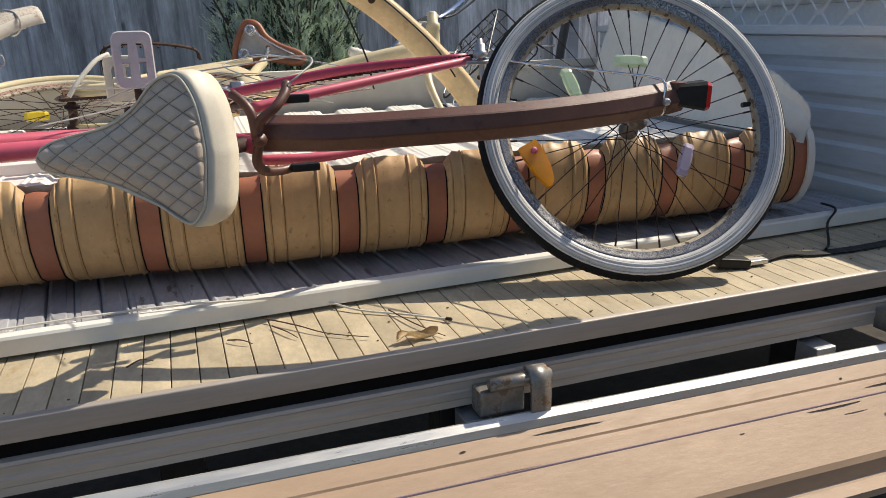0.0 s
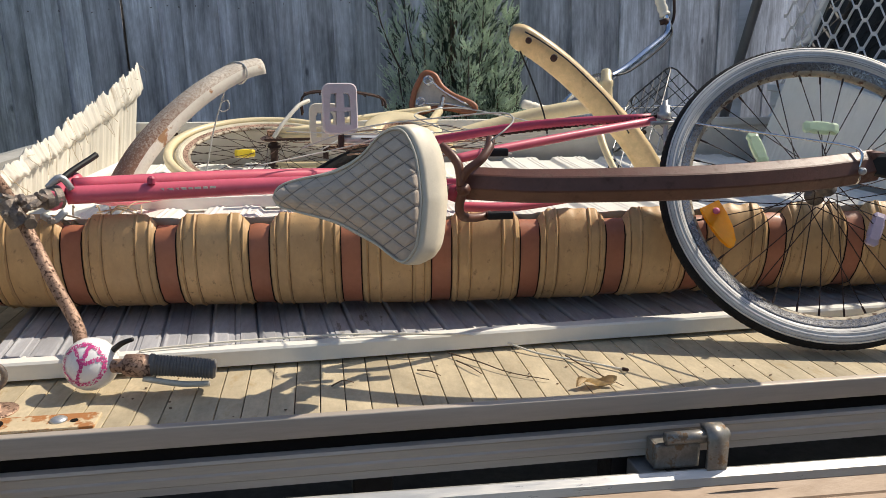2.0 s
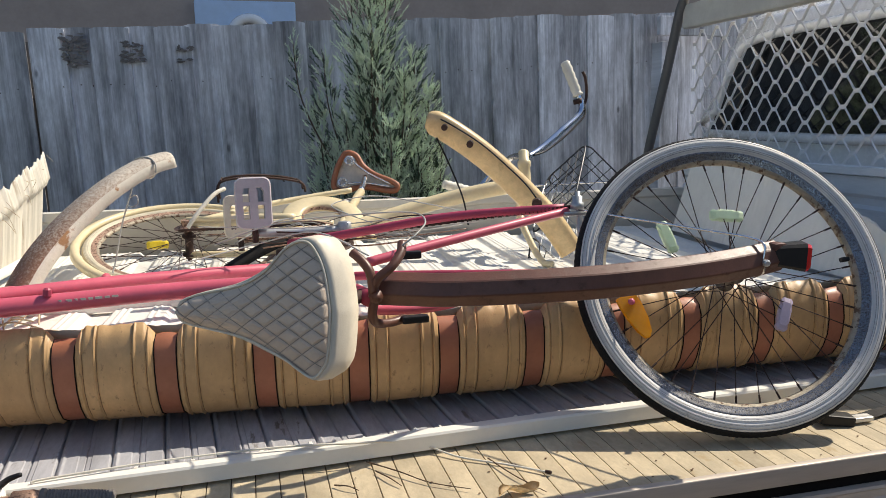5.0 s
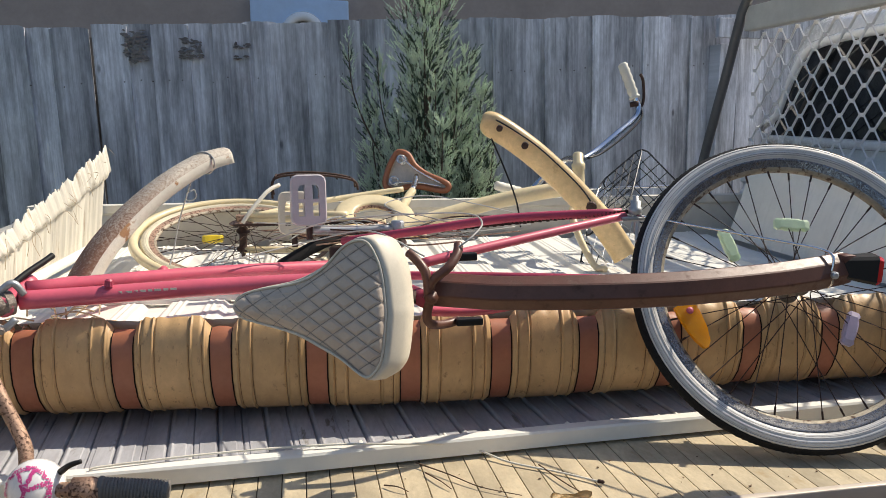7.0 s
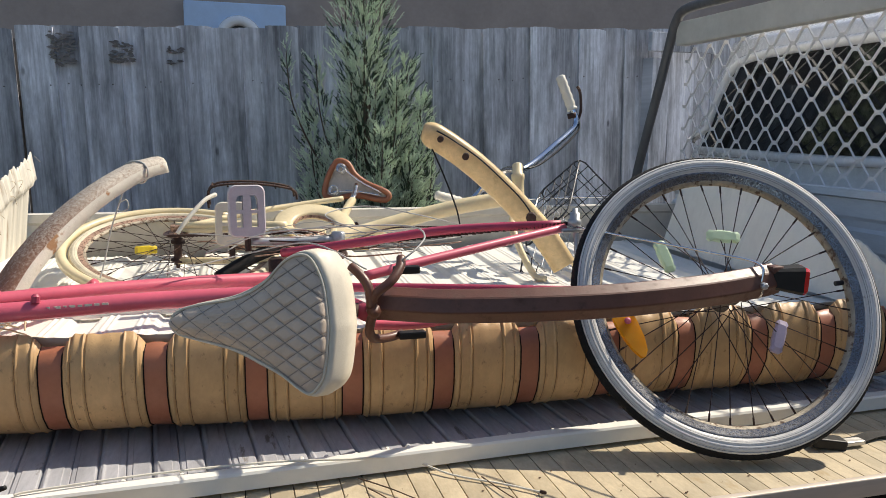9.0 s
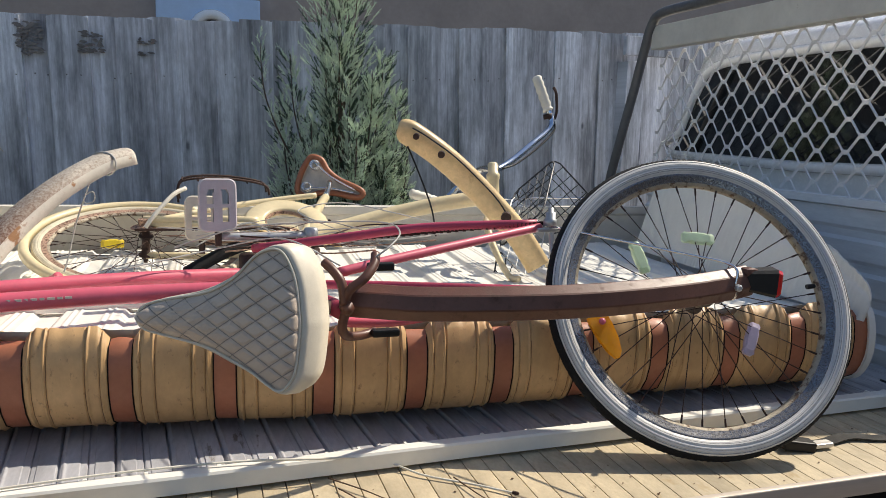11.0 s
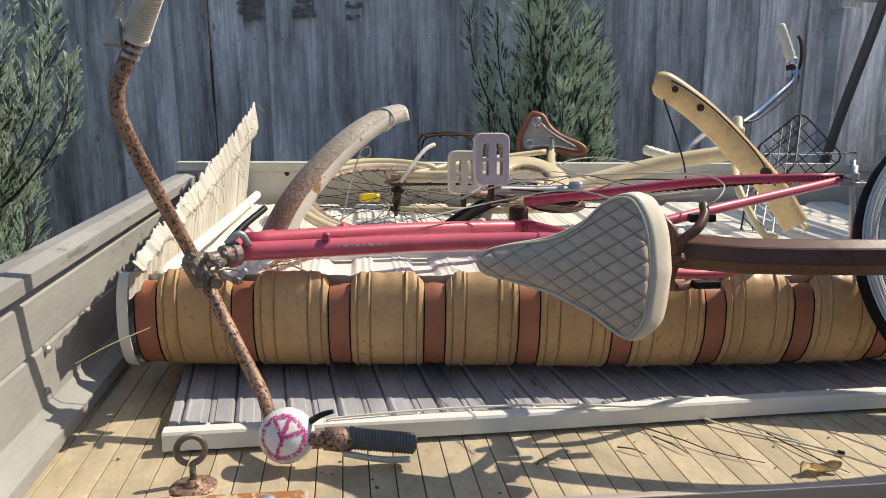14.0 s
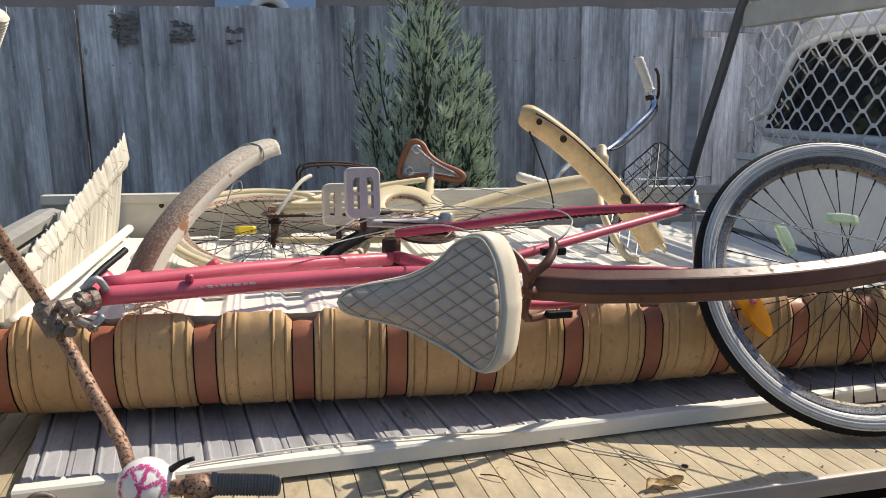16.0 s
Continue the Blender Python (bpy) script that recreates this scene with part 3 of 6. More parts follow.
# ---- conifers ----
def conifer(name, at, height, radius, seed, label, leaders, plumes=36):
    """Upright plumes of feathery shoots round one trunk; leaders are (dx, dy, tip height, plume radius)."""
    rnd = random.Random(seed)
    tr = thing(name, at, label, "tree")
    base = Vector(at)
    bm = B()
    tube(bm, [base, base + Vector((0.02, 0.01, height * 0.4)), base + Vector((-0.01, 0.0, height * 0.95))], 0.035, 8, 6, scale=lambda t: 1 - 0.85 * t)
    part("trunk", bm, M["bark"], tr, smooth=True)
    bmw = B()
    dark, pale = ([], []), ([], [])

    def spike(store, p, d, ln, r):
        s = d.orthogonal().normalized()
        u = d.cross(s)
        vs, fs = store
        k = len(vs)
        for q in (0.0, 2.094, 4.189):
            vs.append(p + (s * math.cos(q) + u * math.sin(q)) * r)
        vs.append(p + d * ln)
        for a, b in ((0, 1), (1, 2), (2, 0)):
            fs.append((k + a, k + b, k + 3))

    stems = list(leaders)
    for _ in range(plumes):
        rho, ang = radius * math.sqrt(rnd.uniform(0.04, 1.0)), rnd.uniform(0, 6.283)
        top = height * (1 - 0.30 * (rho / radius) ** 1.2) * rnd.uniform(0.42, 0.93)
        stems.append((rho * math.cos(ang), rho * math.sin(ang), top, rnd.uniform(0.055, 0.095)))
    for dx, dy, zt, pr in stems:
        z0 = max(0.12, zt - rnd.uniform(0.7, 1.0))
        tip = base + Vector((dx, dy, zt))
        path = smooth_path([base + Vector((0, 0, z0)), base + Vector((dx * 0.55, dy * 0.55, z0 + (zt - z0) * 0.30)), base + Vector((dx * 0.92, dy * 0.92, z0 + (zt - z0) * 0.66)), tip], 8)
        tube(bmw, path, 0.008, 5, scale=lambda t: 1 - 0.8 * t)
        out = Vector((dx, dy, 0))
        out = out.normalized() if out.length > 0.05 else Vector((0, 0, 0))
        for _ in range(int(3600 * pr * (zt - z0))):
            f = rnd.uniform(0.12, 1.0)
            q = path[min(len(path) - 1, int(f * (len(path) - 1)))]
            ang = rnd.uniform(0, 6.283)
            rr = pr * (0.25 + 0.75 * min(1.0, (1 - f) / 0.35)) * math.sqrt(rnd.random())
            side = Vector((math.cos(ang), math.sin(ang), 0))
            p = q + side * rr + Vector((0, 0, rnd.uniform(-0.03, 0.03)))
            d = (side * rnd.uniform(0.2, 0.95) + out * 0.3 + Vector((rnd.gauss(0, 0.12), rnd.gauss(0, 0.12), 1.0))).normalized()
            ln = rnd.uniform(0.03, 0.085)
            # outer and upper shoots take the pale colour painted as sunlight
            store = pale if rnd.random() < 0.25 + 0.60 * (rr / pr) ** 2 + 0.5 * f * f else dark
            spike(store, p, d, ln, 0.0022)
            for k in range(12):
                g = (k + rnd.random()) / 12
                a2 = rnd.uniform(0, 6.283)
                sd = (d + (d.orthogonal().normalized() * math.cos(a2) + d.cross(d.orthogonal().normalized()) * math.sin(a2)) * rnd.uniform(0.45, 0.95)).normalized()
                spike(store, p + d * (ln * g * 0.92), sd, rnd.uniform(0.011, 0.025) * (1.15 - 0.5 * g), 0.0026)
    tagged(part("branch", bmw, M["bark"], tr), kind="stuff")
    for nm, (vs, fs), mt, lb in (("crown", dark, "leaf", "grey-green juniper foliage, inner shade in its dark colour"), ("tip_foliage", pale, "leaf_sunlit", "green juniper tips, sunlight in their pale colour")):
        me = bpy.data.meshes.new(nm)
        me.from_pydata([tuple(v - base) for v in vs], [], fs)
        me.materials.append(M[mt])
        ob = new(nm, me)
        ob.parent = tr
        tagged(ob, lb, kind="stuff")


conifer("conifer", (0.70, 3.72, 0.0), 2.38, 0.30, 3, "bushy grey-green juniper shrub in front of the fence",
        [(0.0, 0.0, 2.40, 0.09), (-0.09, 0.03, 2.30, 0.085), (0.07, -0.04, 2.26, 0.085), (-0.02, -0.10, 2.16, 0.09), (0.20, -0.06, 1.88, 0.09), (0.13, -0.14, 1.80, 0.08),
         (-0.24, -0.04, 1.88, 0.07), (-0.38, -0.05, 1.94, 0.025), (-0.27, 0.02, 1.66, 0.08), (0.28, -0.02, 1.72, 0.07), (0.33, -0.05, 1.40, 0.05), (0.36, 0.02, 1.55, 0.025),
         (-0.16, -0.18, 1.58, 0.08), (0.04, -0.24, 1.55, 0.075), (0.20, -0.18, 1.40, 0.07), (-0.10, -0.24, 1.34, 0.07)])
conifer("conifer", (-1.98, 3.60, 0.0), 2.45, 0.40, 8, "dense grey-green juniper shrub beside the tray",
        [(0.0, 0.0, 2.45, 0.09), (0.12, -0.05, 2.3, 0.09), (0.52, -0.10, 1.84, 0.08), (0.50, -0.18, 1.70, 0.075), (0.56, -0.05, 1.62, 0.06), (0.34, -0.10, 2.02, 0.08), (0.20, -0.28, 1.70, 0.09), (0.05, -0.32, 1.86, 0.09)], 42)

# ---- utility truck: tray, gates, headboard, cab ----
X0, X1, Y0, Y1, DZ = -0.83, 1.96, 1.11, 2.78, 0.90
truck = thing("utility_truck", (0.6, 1.9, 0), "white utility truck with a worn steel tray, side gate down", "truck")
bm = B()
box(bm, X0, X1, Y0 + 0.004, Y1, DZ - 0.05, DZ - 0.006)
tray = part("tray_floor", bm, M["deck_gap"], truck, "tan painted tray floor with dirty grooves")
# edge rail with its lip, near-black strip and ribbed lower rail
bm = B()
box(bm, X0, X1, Y0 - 0.014, Y0 + 0.002, 0.866, 0.9035, 0.003)
part("edge_rail", bm, M["alu"], truck, "chipped grey edge rail", True)
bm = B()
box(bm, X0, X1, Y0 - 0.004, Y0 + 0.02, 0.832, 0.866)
part("seal_strip", bm, M["gap"], truck, "near-black strip below the edge rail")
bm = B()
sweep(bm, [(X0, Y0, 0), (X1, Y0, 0)], [(0.004, 0.841), (0.019, 0.841), (0.021, 0.836), (0.018, 0.832), (0.018, 0.818), (0.021, 0.815), (0.021, 0.803), (0.018, 0.800), (0.020, 0.788), (0.004, 0.785)], up=(0, 0, 1))
part("lower_rail", bm, M["alu"], truck, "ribbed grey aluminium lower rail")
bm = B()
for xx in (-0.6, 0.08, 0.55, 1.35):
    box(bm, xx, xx + 0.07, 1.13, 1.20, 0.45, 0.86, 0.004)
box(bm, X0, X1, 1.5, 1.58, 0.70, 0.85)
box(bm, X0, X1, 2.3, 2.38, 0.70, 0.85)
part("chassis", bm, M["black"], truck, "dark steel chassis members")
for xx in (-0.60, 0.57, 1.33):
    bm = B()
    box(bm, xx, xx + 0.05, 1.055, 1.11, 0.70, 0.775, 0.003)
    part("bracket", bm, M["galv"], truck)


def latch(x):
    bm = B()
    box(bm, x - 0.105, x - 0.022, 1.050, 1.092, 0.780, 0.826, 0.005)
    ob = part("latch", bm, M["rusty_galv"], truck, "rusty galvanised over-centre latch")
    bm = B()
    tube(bm, [(x - 0.088, 1.052, 0.838), (x + 0.026, 1.052, 0.838)], 0.0115, 12)
    part("barrel", bm, M["rusty_galv"], ob, smooth=True)
    bm = B()
    sweep(bm, smooth_path([(x, 1.066, 0.851), (x, 1.050, 0.852), (x, 1.038, 0.842), (x, 1.034, 0.815), (x, 1.036, 0.775), (x, 1.046, 0.758), (x, 1.06, 0.757)], 4), [(-0.004, -0.018), (0.004, -0.018), (0.004, 0.018), (-0.004, 0.018)], up=(1, 0, 0))
    part("hook", bm, M["rusty_galv"], ob, smooth=True)


latch(0.70)
latch(-0.50)
latch(1.62)
# the side gate, let down and hanging outwards
def gate_slope(bm):
    """The lowered gate hangs a little askew."""
    for v in bm.verts:
        v.co.z += 0.028 - 0.018 * (v.co.x - 0.47)


bm = B()
sweep(bm, [(X0, 0, 0), (X1 + 0.05, 0, 0)], [(-1.045, 0.737), (-1.042, 0.757), (-1.034, 0.760), (-1.021, 0.751), (-1.017, 0.738), (-1.025, 0.728)], up=(0, 0, 1))
gate_slope(bm)
gate = part("side_gate", bm, M["alu_bright"], truck, "lowered side gate with a bright top edge")
bm = B()
prof = [(-1.019, 0.738), (-0.992, 0.720), (-0.990, 0.716), (-0.984, 0.712), (-0.982, 0.714), (-0.962, 0.700), (-0.958, 0.700), (-0.902, 0.662), (-0.872, 0.642), (-0.866, 0.632), (-0.862, 0.606), (-0.856, 0.602), (-0.838, 0.592), (-0.836, 0.580), (-0.850, 0.578), (-1.02, 0.725)]
sweep(bm, [(X0, 0, 0), (X1 + 0.05, 0, 0)], prof, up=(0, 0, 1))
gate_slope(bm)
part("gate_panel", bm, M["gate_drop"], gate, "tan painted steel gate panel, scratched")
bm = B()
tube(bm, [(X0 + 0.01, 0.960, 0.7005), (0.9, 0.960, 0.7005), (X1 + 0.04, 0.960, 0.7005)], 0.0022, 6)
gate_slope(bm)
part("scratch_line", bm, mat("purple_grey_scuff", (0.26, 0.19, 0.22), 0.7), gate, "long purple-grey scuff along the crease")
rnd = random.Random(17)
for k in range(14):
    f = rnd.uniform(0.06, 0.60)
    y, z, x = 1.019 - 0.174 * f + 0.0015, 0.738 - 0.114 * f + 0.003, rnd.uniform(0.05, 1.85)
    ln, wd = rnd.choice((0.004, 0.006, 0.03, 0.07)), rnd.uniform(0.0012, 0.004)
    bm = B()
    lathe(bm, (x, y, z), (0, 0.55, 0.83), [(-0.004, 0.5), (0.0006, 0.5), (0.0012, 0.3)], 9)
    for v in bm.verts:
        v.co = Vector((x + (v.co.x - x) * 2 * ln, y + (v.co.y - y) * (2 * wd), z + (v.co.z - z) * (2 * wd)))
    gate_slope(bm)
    part("rust_chip", bm, M["rust_dark"], gate, "small dark rust chip")
# back gate
bm = B()
sweep(bm, [(X0, 0, 0), (X1 - 0.04, 0, 0)], [(-2.745, 0.905), (-2.735, 0.93), (-2.752, 0.945), (-2.752, 1.075), (-2.745, 1.085), (-2.752, 1.095), (-2.752, 1.225), (-2.738, 1.235), (-2.738, 1.262), (-2.79, 1.262), (-2.79, 0.905)], up=(0, 0, 1))
part("back_gate", bm, M["gate"], truck, "aged white side gate, standing")
for xx in (-0.46, -0.36, 0.62, 0.50, 1.30):
    bm = B()
    lathe(bm, (xx, 2.752, 1.215 + 0.01 * math.sin(xx * 9)), (0, -1, 0), [(0, 0.009), (0.004, 0.009), (0.007, 0.004)], 10)
    part("rivet", bm, M["rust_dark"], truck)
# end gate
bm = B()
ep = [(-0.80, 0.905), (-0.748, 0.908), (-0.746, 0.936), (-0.776, 0.952), (-0.786, 0.966), (-0.788, 1.062), (-0.793, 1.067), (-0.788, 1.072), (-0.786, 1.160), (-0.797, 1.170), (-0.797, 1.181), (-0.768, 1.189), (-0.766, 1.216), (-0.795, 1.225), (-0.835, 1.22), (-0.835, 0.905)]
sweep(bm, [(0, 0.9, 0), (0, 2.745, 0)], [(a, b) for a, b in ep], up=(0, 0, 1))
part("end_gate", bm, M["gate_grey"], truck, "aged grey-white end gate, standing")
for by, bz in ((1.42, 1.06), (1.40, 0.99)):
    bm = B()
    lathe(bm, (-0.79, by, bz), (1, 0, 0), [(0, 0.008), (0.008, 0.008), (0.012, 0.004)], 10)
    part("bolt", bm, M["galv"], truck)
# headboard: ribbed sheet, rail, mesh, beam, rack tube
hb = B()
prof = []
z = 0.90
while z < 1.35:
    prof += [(1.950, z), (1.950, z + 0.055), (1.962, z + 0.066), (1.962, z + 0.088)]
    z += 0.10
prof += [(1.945, 1.358), (1.93, 1.362), (1.93, 1.385), (1.985, 1.385), (1.985, 0.90)]
sweep(hb, [(0, 1.19, 0), (0, 2.95, 0)], prof, up=(0, 0, 1))
headboard = part("headboard", hb, M["corr"], truck, "dented silver ribbed steel headboard")
bm = B()
box(bm, 1.93, 1.985, 1.66, 2.97, 1.925, 2.025, 0.008)
beam = part("top_beam", bm, M["gate"], headboard, "scuffed white top beam")
bm = B()
tube(bm, [(1.925, 3.29, 1.16), (1.925, 3.20, 1.43), (1.925, 3.073, 1.75), (1.925, 3.01, 1.92), (1.925, 2.965, 2.025), (1.925, 2.885, 2.070), (1.925, 2.6, 2.074), (1.925, 2.1, 2.078), (1.925, 1.66, 2.082)], 0.021, 14, 5)
part("rack_tube", bm, M["tube_grey"], headboard, "dark grey bent rack tube", True)
bm = B()
tw, thh = 0.1255, 0.1005
z0, z1 = 1.372, 1.925


def guard_pt(y, z, o=0.0):
    return Vector((1.962 + 0.09 * (y - 1.9) + o, y, z))


# bonds where two strands meet and the slanting strands between them
for row in range(12):
    za = z0 + row * thh / 2
    for c in range(-5, 12):
        ya = 1.889 + (c + 0.5 * ((row + 1) % 2)) * tw
        if not 1.45 < ya < 3.12:
            continue
        sweep(bm, [guard_pt(ya - 0.010, za, 0.004), guard_pt(ya + 0.010, za, -0.004)], [(-0.0075, -0.002), (0.0075, -0.002), (0.0075, 0.002), (-0.0075, 0.002)], up=(1, 0, 0.3))
        for sgn in (-1, 1):
            yb, zb = ya + sgn * tw / 2, za + thh / 2
            if zb > z1 + 0.02 or not 1.45 < yb < 3.12:
                continue
            sweep(bm, [guard_pt(ya + sgn * 0.007, za + 0.001, -sgn * 0.003), guard_pt(yb - sgn * 0.007, zb - 0.001, sgn * 0.003)], [(-0.0040, -0.0022), (0.0040, -0.0022), (0.0040, 0.0022), (-0.0040, 0.0022)], up=(0.8, 0, 0.6))
part("guard_mesh", bm, M["mesh_paint"], headboard, "silver expanded-metal diamond mesh guard")
# cab
CX = 2.14


def cab_row(z):
    """half width at a height"""
    if z < 1.35:
        return 0.86
    return 0.86 - 0.16 * ((z - 1.35) / 0.62) ** 1.4


bm = B()
cy = 2.25
rows = []
for z in (0.5, 0.9, 1.3, 1.45, 1.6, 1.75, 1.87, 1.94, 1.975):
    hwid = cab_row(z) - (0.06 if z > 1.95 else 0)
    xoff = CX + max(0, (z - 1.45)) * 0.08 + (0.05 if z > 1.95 else 0)
    ring = [(xoff, cy - hwid + 0.05), (xoff, cy - hwid * 0.5), (xoff, cy + hwid * 0.5), (xoff, cy + hwid - 0.05), (xoff + 0.03, cy + hwid - 0.012), (xoff + 0.08, cy + hwid),
            (xoff + 1.3, cy + hwid), (xoff + 1.35, cy), (xoff + 1.3, cy - hwid), (xoff + 0.08, cy - hwid), (xoff + 0.03, cy - hwid + 0.012)]
    rows.append([bm.verts.new((a, b, z)) for a, b in ring])
for A, Bq in zip(rows, rows[1:]):
    for j in range(len(A)):
        bm.faces.new((A[j], A[(j + 1) % len(A)], Bq[(j + 1) % len(A)], Bq[j]))
bm.faces.new(rows[0][::-1]); bm.faces.new(rows[-1])
cab = part("cab", bm, M["ute_white"], truck, "white cab body", True)


def win_ring(off, k):
    pts = []
    for (yy, zz) in ((3.035 - k, 1.47 + k), (2.995 - k, 1.58), (2.935 - k, 1.74), (2.865 - k, 1.84 - k), (2.76 - k, 1.872 - k), (2.5, 1.885 - k), (2.0, 1.885 - k), (1.74 + k, 1.872 - k), (1.635 + k, 1.84 - k), (1.565 + k, 1.74), (1.505 + k, 1.58), (1.465 + k, 1.47 + k)):
        pts.append(Vector((CX + max(0, zz - 1.45) * 0.08 - off, yy, zz)))
    return pts


bm = B()
a = [bm.verts.new(p) for p in win_ring(0.012, 0.0)]
b = [bm.verts.new(p) for p in win_ring(-0.02, 0.0)]
bm.faces.new(a)
for j in range(len(a)):
    bm.faces.new((a[j], a[(j + 1) % len(a)], b[(j + 1) % len(a)], b[j]))
win = part("rear_window", bm, M["glass"], cab, "dark tinted rear window")
bm = B()
sweep(bm, smooth_path(win_ring(0.014, 0.005), 2, True), circle(0.02, 8), closed=True)
part("window_surround", bm, M["ute_white"], cab, "white window surround", True)
bm = B()
for t_, w_ in ((0.0, 0.012), (0.018, 0.012), (0.036, 0.010)):
    box(bm, CX - 0.0, CX + 0.012, 2.66 - t_ - w_, 2.66 - t_, 1.55, 1.585)
box(bm, CX - 0.0, CX + 0.012, 2.61, 2.67, 1.535, 1.54)
part("sticker", bm, M["pink_dark"], cab, "small red sticker on the glass")


# ---- folded roller-door curtain: striped front, white inside ----
PITCH, C0 = 0.1885, -0.652
XL, XR = -0.690, 1.632


def roll_y(x):
    return 1.505 - 0.1 * x + 0.075 * max(0.0, x - 0.35)


FACE = [(0.022, 1.140), (0.004, 1.128), (-0.006, 1.105), (-0.010, 1.07), (-0.008, 1.035), (0.004, 1.0), (0.024, 0.972), (0.052, 0.957), (0.10, 0.950)]
FN = [(-0.7, 0.7), (-0.8, 0.55), (-0.97, 0.2), (-1, 0), (-0.97, -0.2), (-0.9, -0.4), (-0.7, -0.7), (-0.35, -0.93), (0, -1)]


def face_pt(x, k, o, dz=0.0):
    d, z = FACE[k]
    a, b = FN[k]
    w = 0.006 * noise.noise((x * 2.1, 0, k * 0.1)) + 0.002 * noise.noise((x * 11, k * 0.7, 0))
    return Vector((x + 0.1 * (d + a * o), roll_y(x) + d + a * o + w, z + b * o + dz * max(0, 1 - k / 2.0) + w * 0.4))


def tan_off(u, w):
    """Relief across a tan panel of width w."""
    e = min(u, w - u)
    o = 0.0045 * min(1, e / 0.005)
    o += 0.0030 * math.exp(-((e - 0.010) / 0.0018) ** 2) - 0.003 * math.exp(-((e - 0.0140) / 0.0012) ** 2)
    o += 0.0034 * math.exp(-((e - 0.036) / 0.0018) ** 2) - 0.0034 * math.exp(-((e - 0.0398) / 0.0012) ** 2)
    return o


curtain = thing("roller_door_curtain", (0.4, 1.6, 0.95), "folded steel roller-door curtain, tan with brown stripes, white inside", "door curtain")


def strip(x0, x1, off, n, top):
    bm = B()
    cols = []
    for i in range(n + 1):
        x = x0 + (x1 - x0) * i / n
        o = off(x - x0)
        dz = top(x - x0) + 0.004 * noise.noise((x * 40, 3, 0))
        cols.append([bm.verts.new(face_pt(x, k, o, dz)) for k in range(len(FACE))])
    inner = []
    for i, c in enumerate(cols):
        inner.append([bm.verts.new(v.co + Vector((0.0, 0.0035, 0.0))) for v in c])
    for C in (cols, inner):
        for a, b in zip(C, C[1:]):
            for k in range(len(FACE) - 1):
                bm.faces.new((a[k], b[k], b[k + 1], a[k + 1]))
    for i in range(n):
        bm.faces.new((cols[i][0], cols[i + 1][0], inner[i + 1][0], inner[i][0]))
    return bm


for k in range(13):
    c = C0 + k * PITCH
    if k < 12 or c < XR:
        part("brown_stripe", strip(max(c - 0.0205, XL), min(c + 0.0205, XR), lambda u: 0.001, 3, lambda u: -0.003), M["brown"], curtain, smooth=True)
    if k < 12:
        a, b = c + 0.0215, min(c + PITCH - 0.0215, XR)
        w = b - a
        part("tan_panel", strip(a, b, lambda u: tan_off(u, w), 100, lambda u: 0.018 * min(1, min(u, w - u) / 0.02)), M["tan"], curtain, smooth=True)
bm = B()
for c_ in range(13):
    c = C0 + c_ * PITCH
    for sx in (-0.021, 0.021):
        x = c + sx
        if XL < x < XR:
            sweep(bm, [face_pt(x, k, 0.0015, -0.006) for k in range(len(FACE))], circle(0.0013, 5))
tagged(part("stripe_crease", bm, M["gap"], curtain, "dark creases beside the stripes"), kind="stuff")
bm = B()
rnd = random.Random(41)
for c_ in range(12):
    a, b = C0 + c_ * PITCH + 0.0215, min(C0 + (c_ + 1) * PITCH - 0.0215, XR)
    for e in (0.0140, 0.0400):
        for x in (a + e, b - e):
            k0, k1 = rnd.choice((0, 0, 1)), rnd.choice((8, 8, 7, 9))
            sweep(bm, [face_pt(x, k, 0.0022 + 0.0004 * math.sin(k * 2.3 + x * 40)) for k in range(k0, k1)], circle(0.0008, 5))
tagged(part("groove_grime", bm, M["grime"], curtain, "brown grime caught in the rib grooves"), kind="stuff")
for x in (XL - 0.004, XR + 0.004):
    bm = B()
    sweep(bm, smooth_path([face_pt(x, k, 0.006, 0.01) for k in range(len(FACE))], 2), [(-0.003, -0.010), (0.003, -0.010), (0.003, 0.010), (-0.003, 0.010)], up=(1, 0, 0))
    part("edge_channel", bm, M["white"], curtain, "folded white edge of the curtain")


def white_relief(x):
    u = (x - C0) % PITCH
    e = min(u, PITCH - u)
    z = -0.012 * max(0, 1 - max(0, e - 0.021) / 0.012)
    for q in (0.052, 0.066):
        z += 0.0032 * math.exp(-((e - q) / 0.0035) ** 2)
    return z


bm = B()
rows = []
nx = 900
prof = [(0.026, 1.137), (0.034, 1.120), (0.05, 1.112), (0.08, 1.106), (0.30, 1.102), (0.60, 1.100), (0.90, 1.102), (1.15, 1.108), (1.19, 1.112)]
for i in range(nx + 1):
    x = XL + (XR - XL) * i / nx
    r = white_relief(x)
    rows.append([bm.verts.new((x + 0.02 * d, roll_y(x) * (1 - d / 1.19) + 2.69 * (d / 1.19) + 0.026 * (1 - d / 1.19), z + r * (0.2, 0.25, 0.35, 0.6, 1, 1, 1, 1, 1)[j] + 0.010 + (0.003 * noise.noise((x * 30, j, 1)) if j == 0 else 0)
                                + 0.003 * noise.noise((x * 1.7, d * 2, 7)))) for j, (d, z) in enumerate(prof)])
for a, b in zip(rows, rows[1:]):
    for j in range(len(prof) - 1):
        bm.faces.new((a[j], a[j + 1], b[j + 1], b[j]))
part("inner_sheet", bm, M["white"], curtain, "white ribbed inner side, dirty", True)
bm = B()
lay = [(0.09, 0.952), (0.03, 0.985), (0.03, 1.04), (0.06, 1.085), (1.1, 1.085), (1.1, 0.952)]
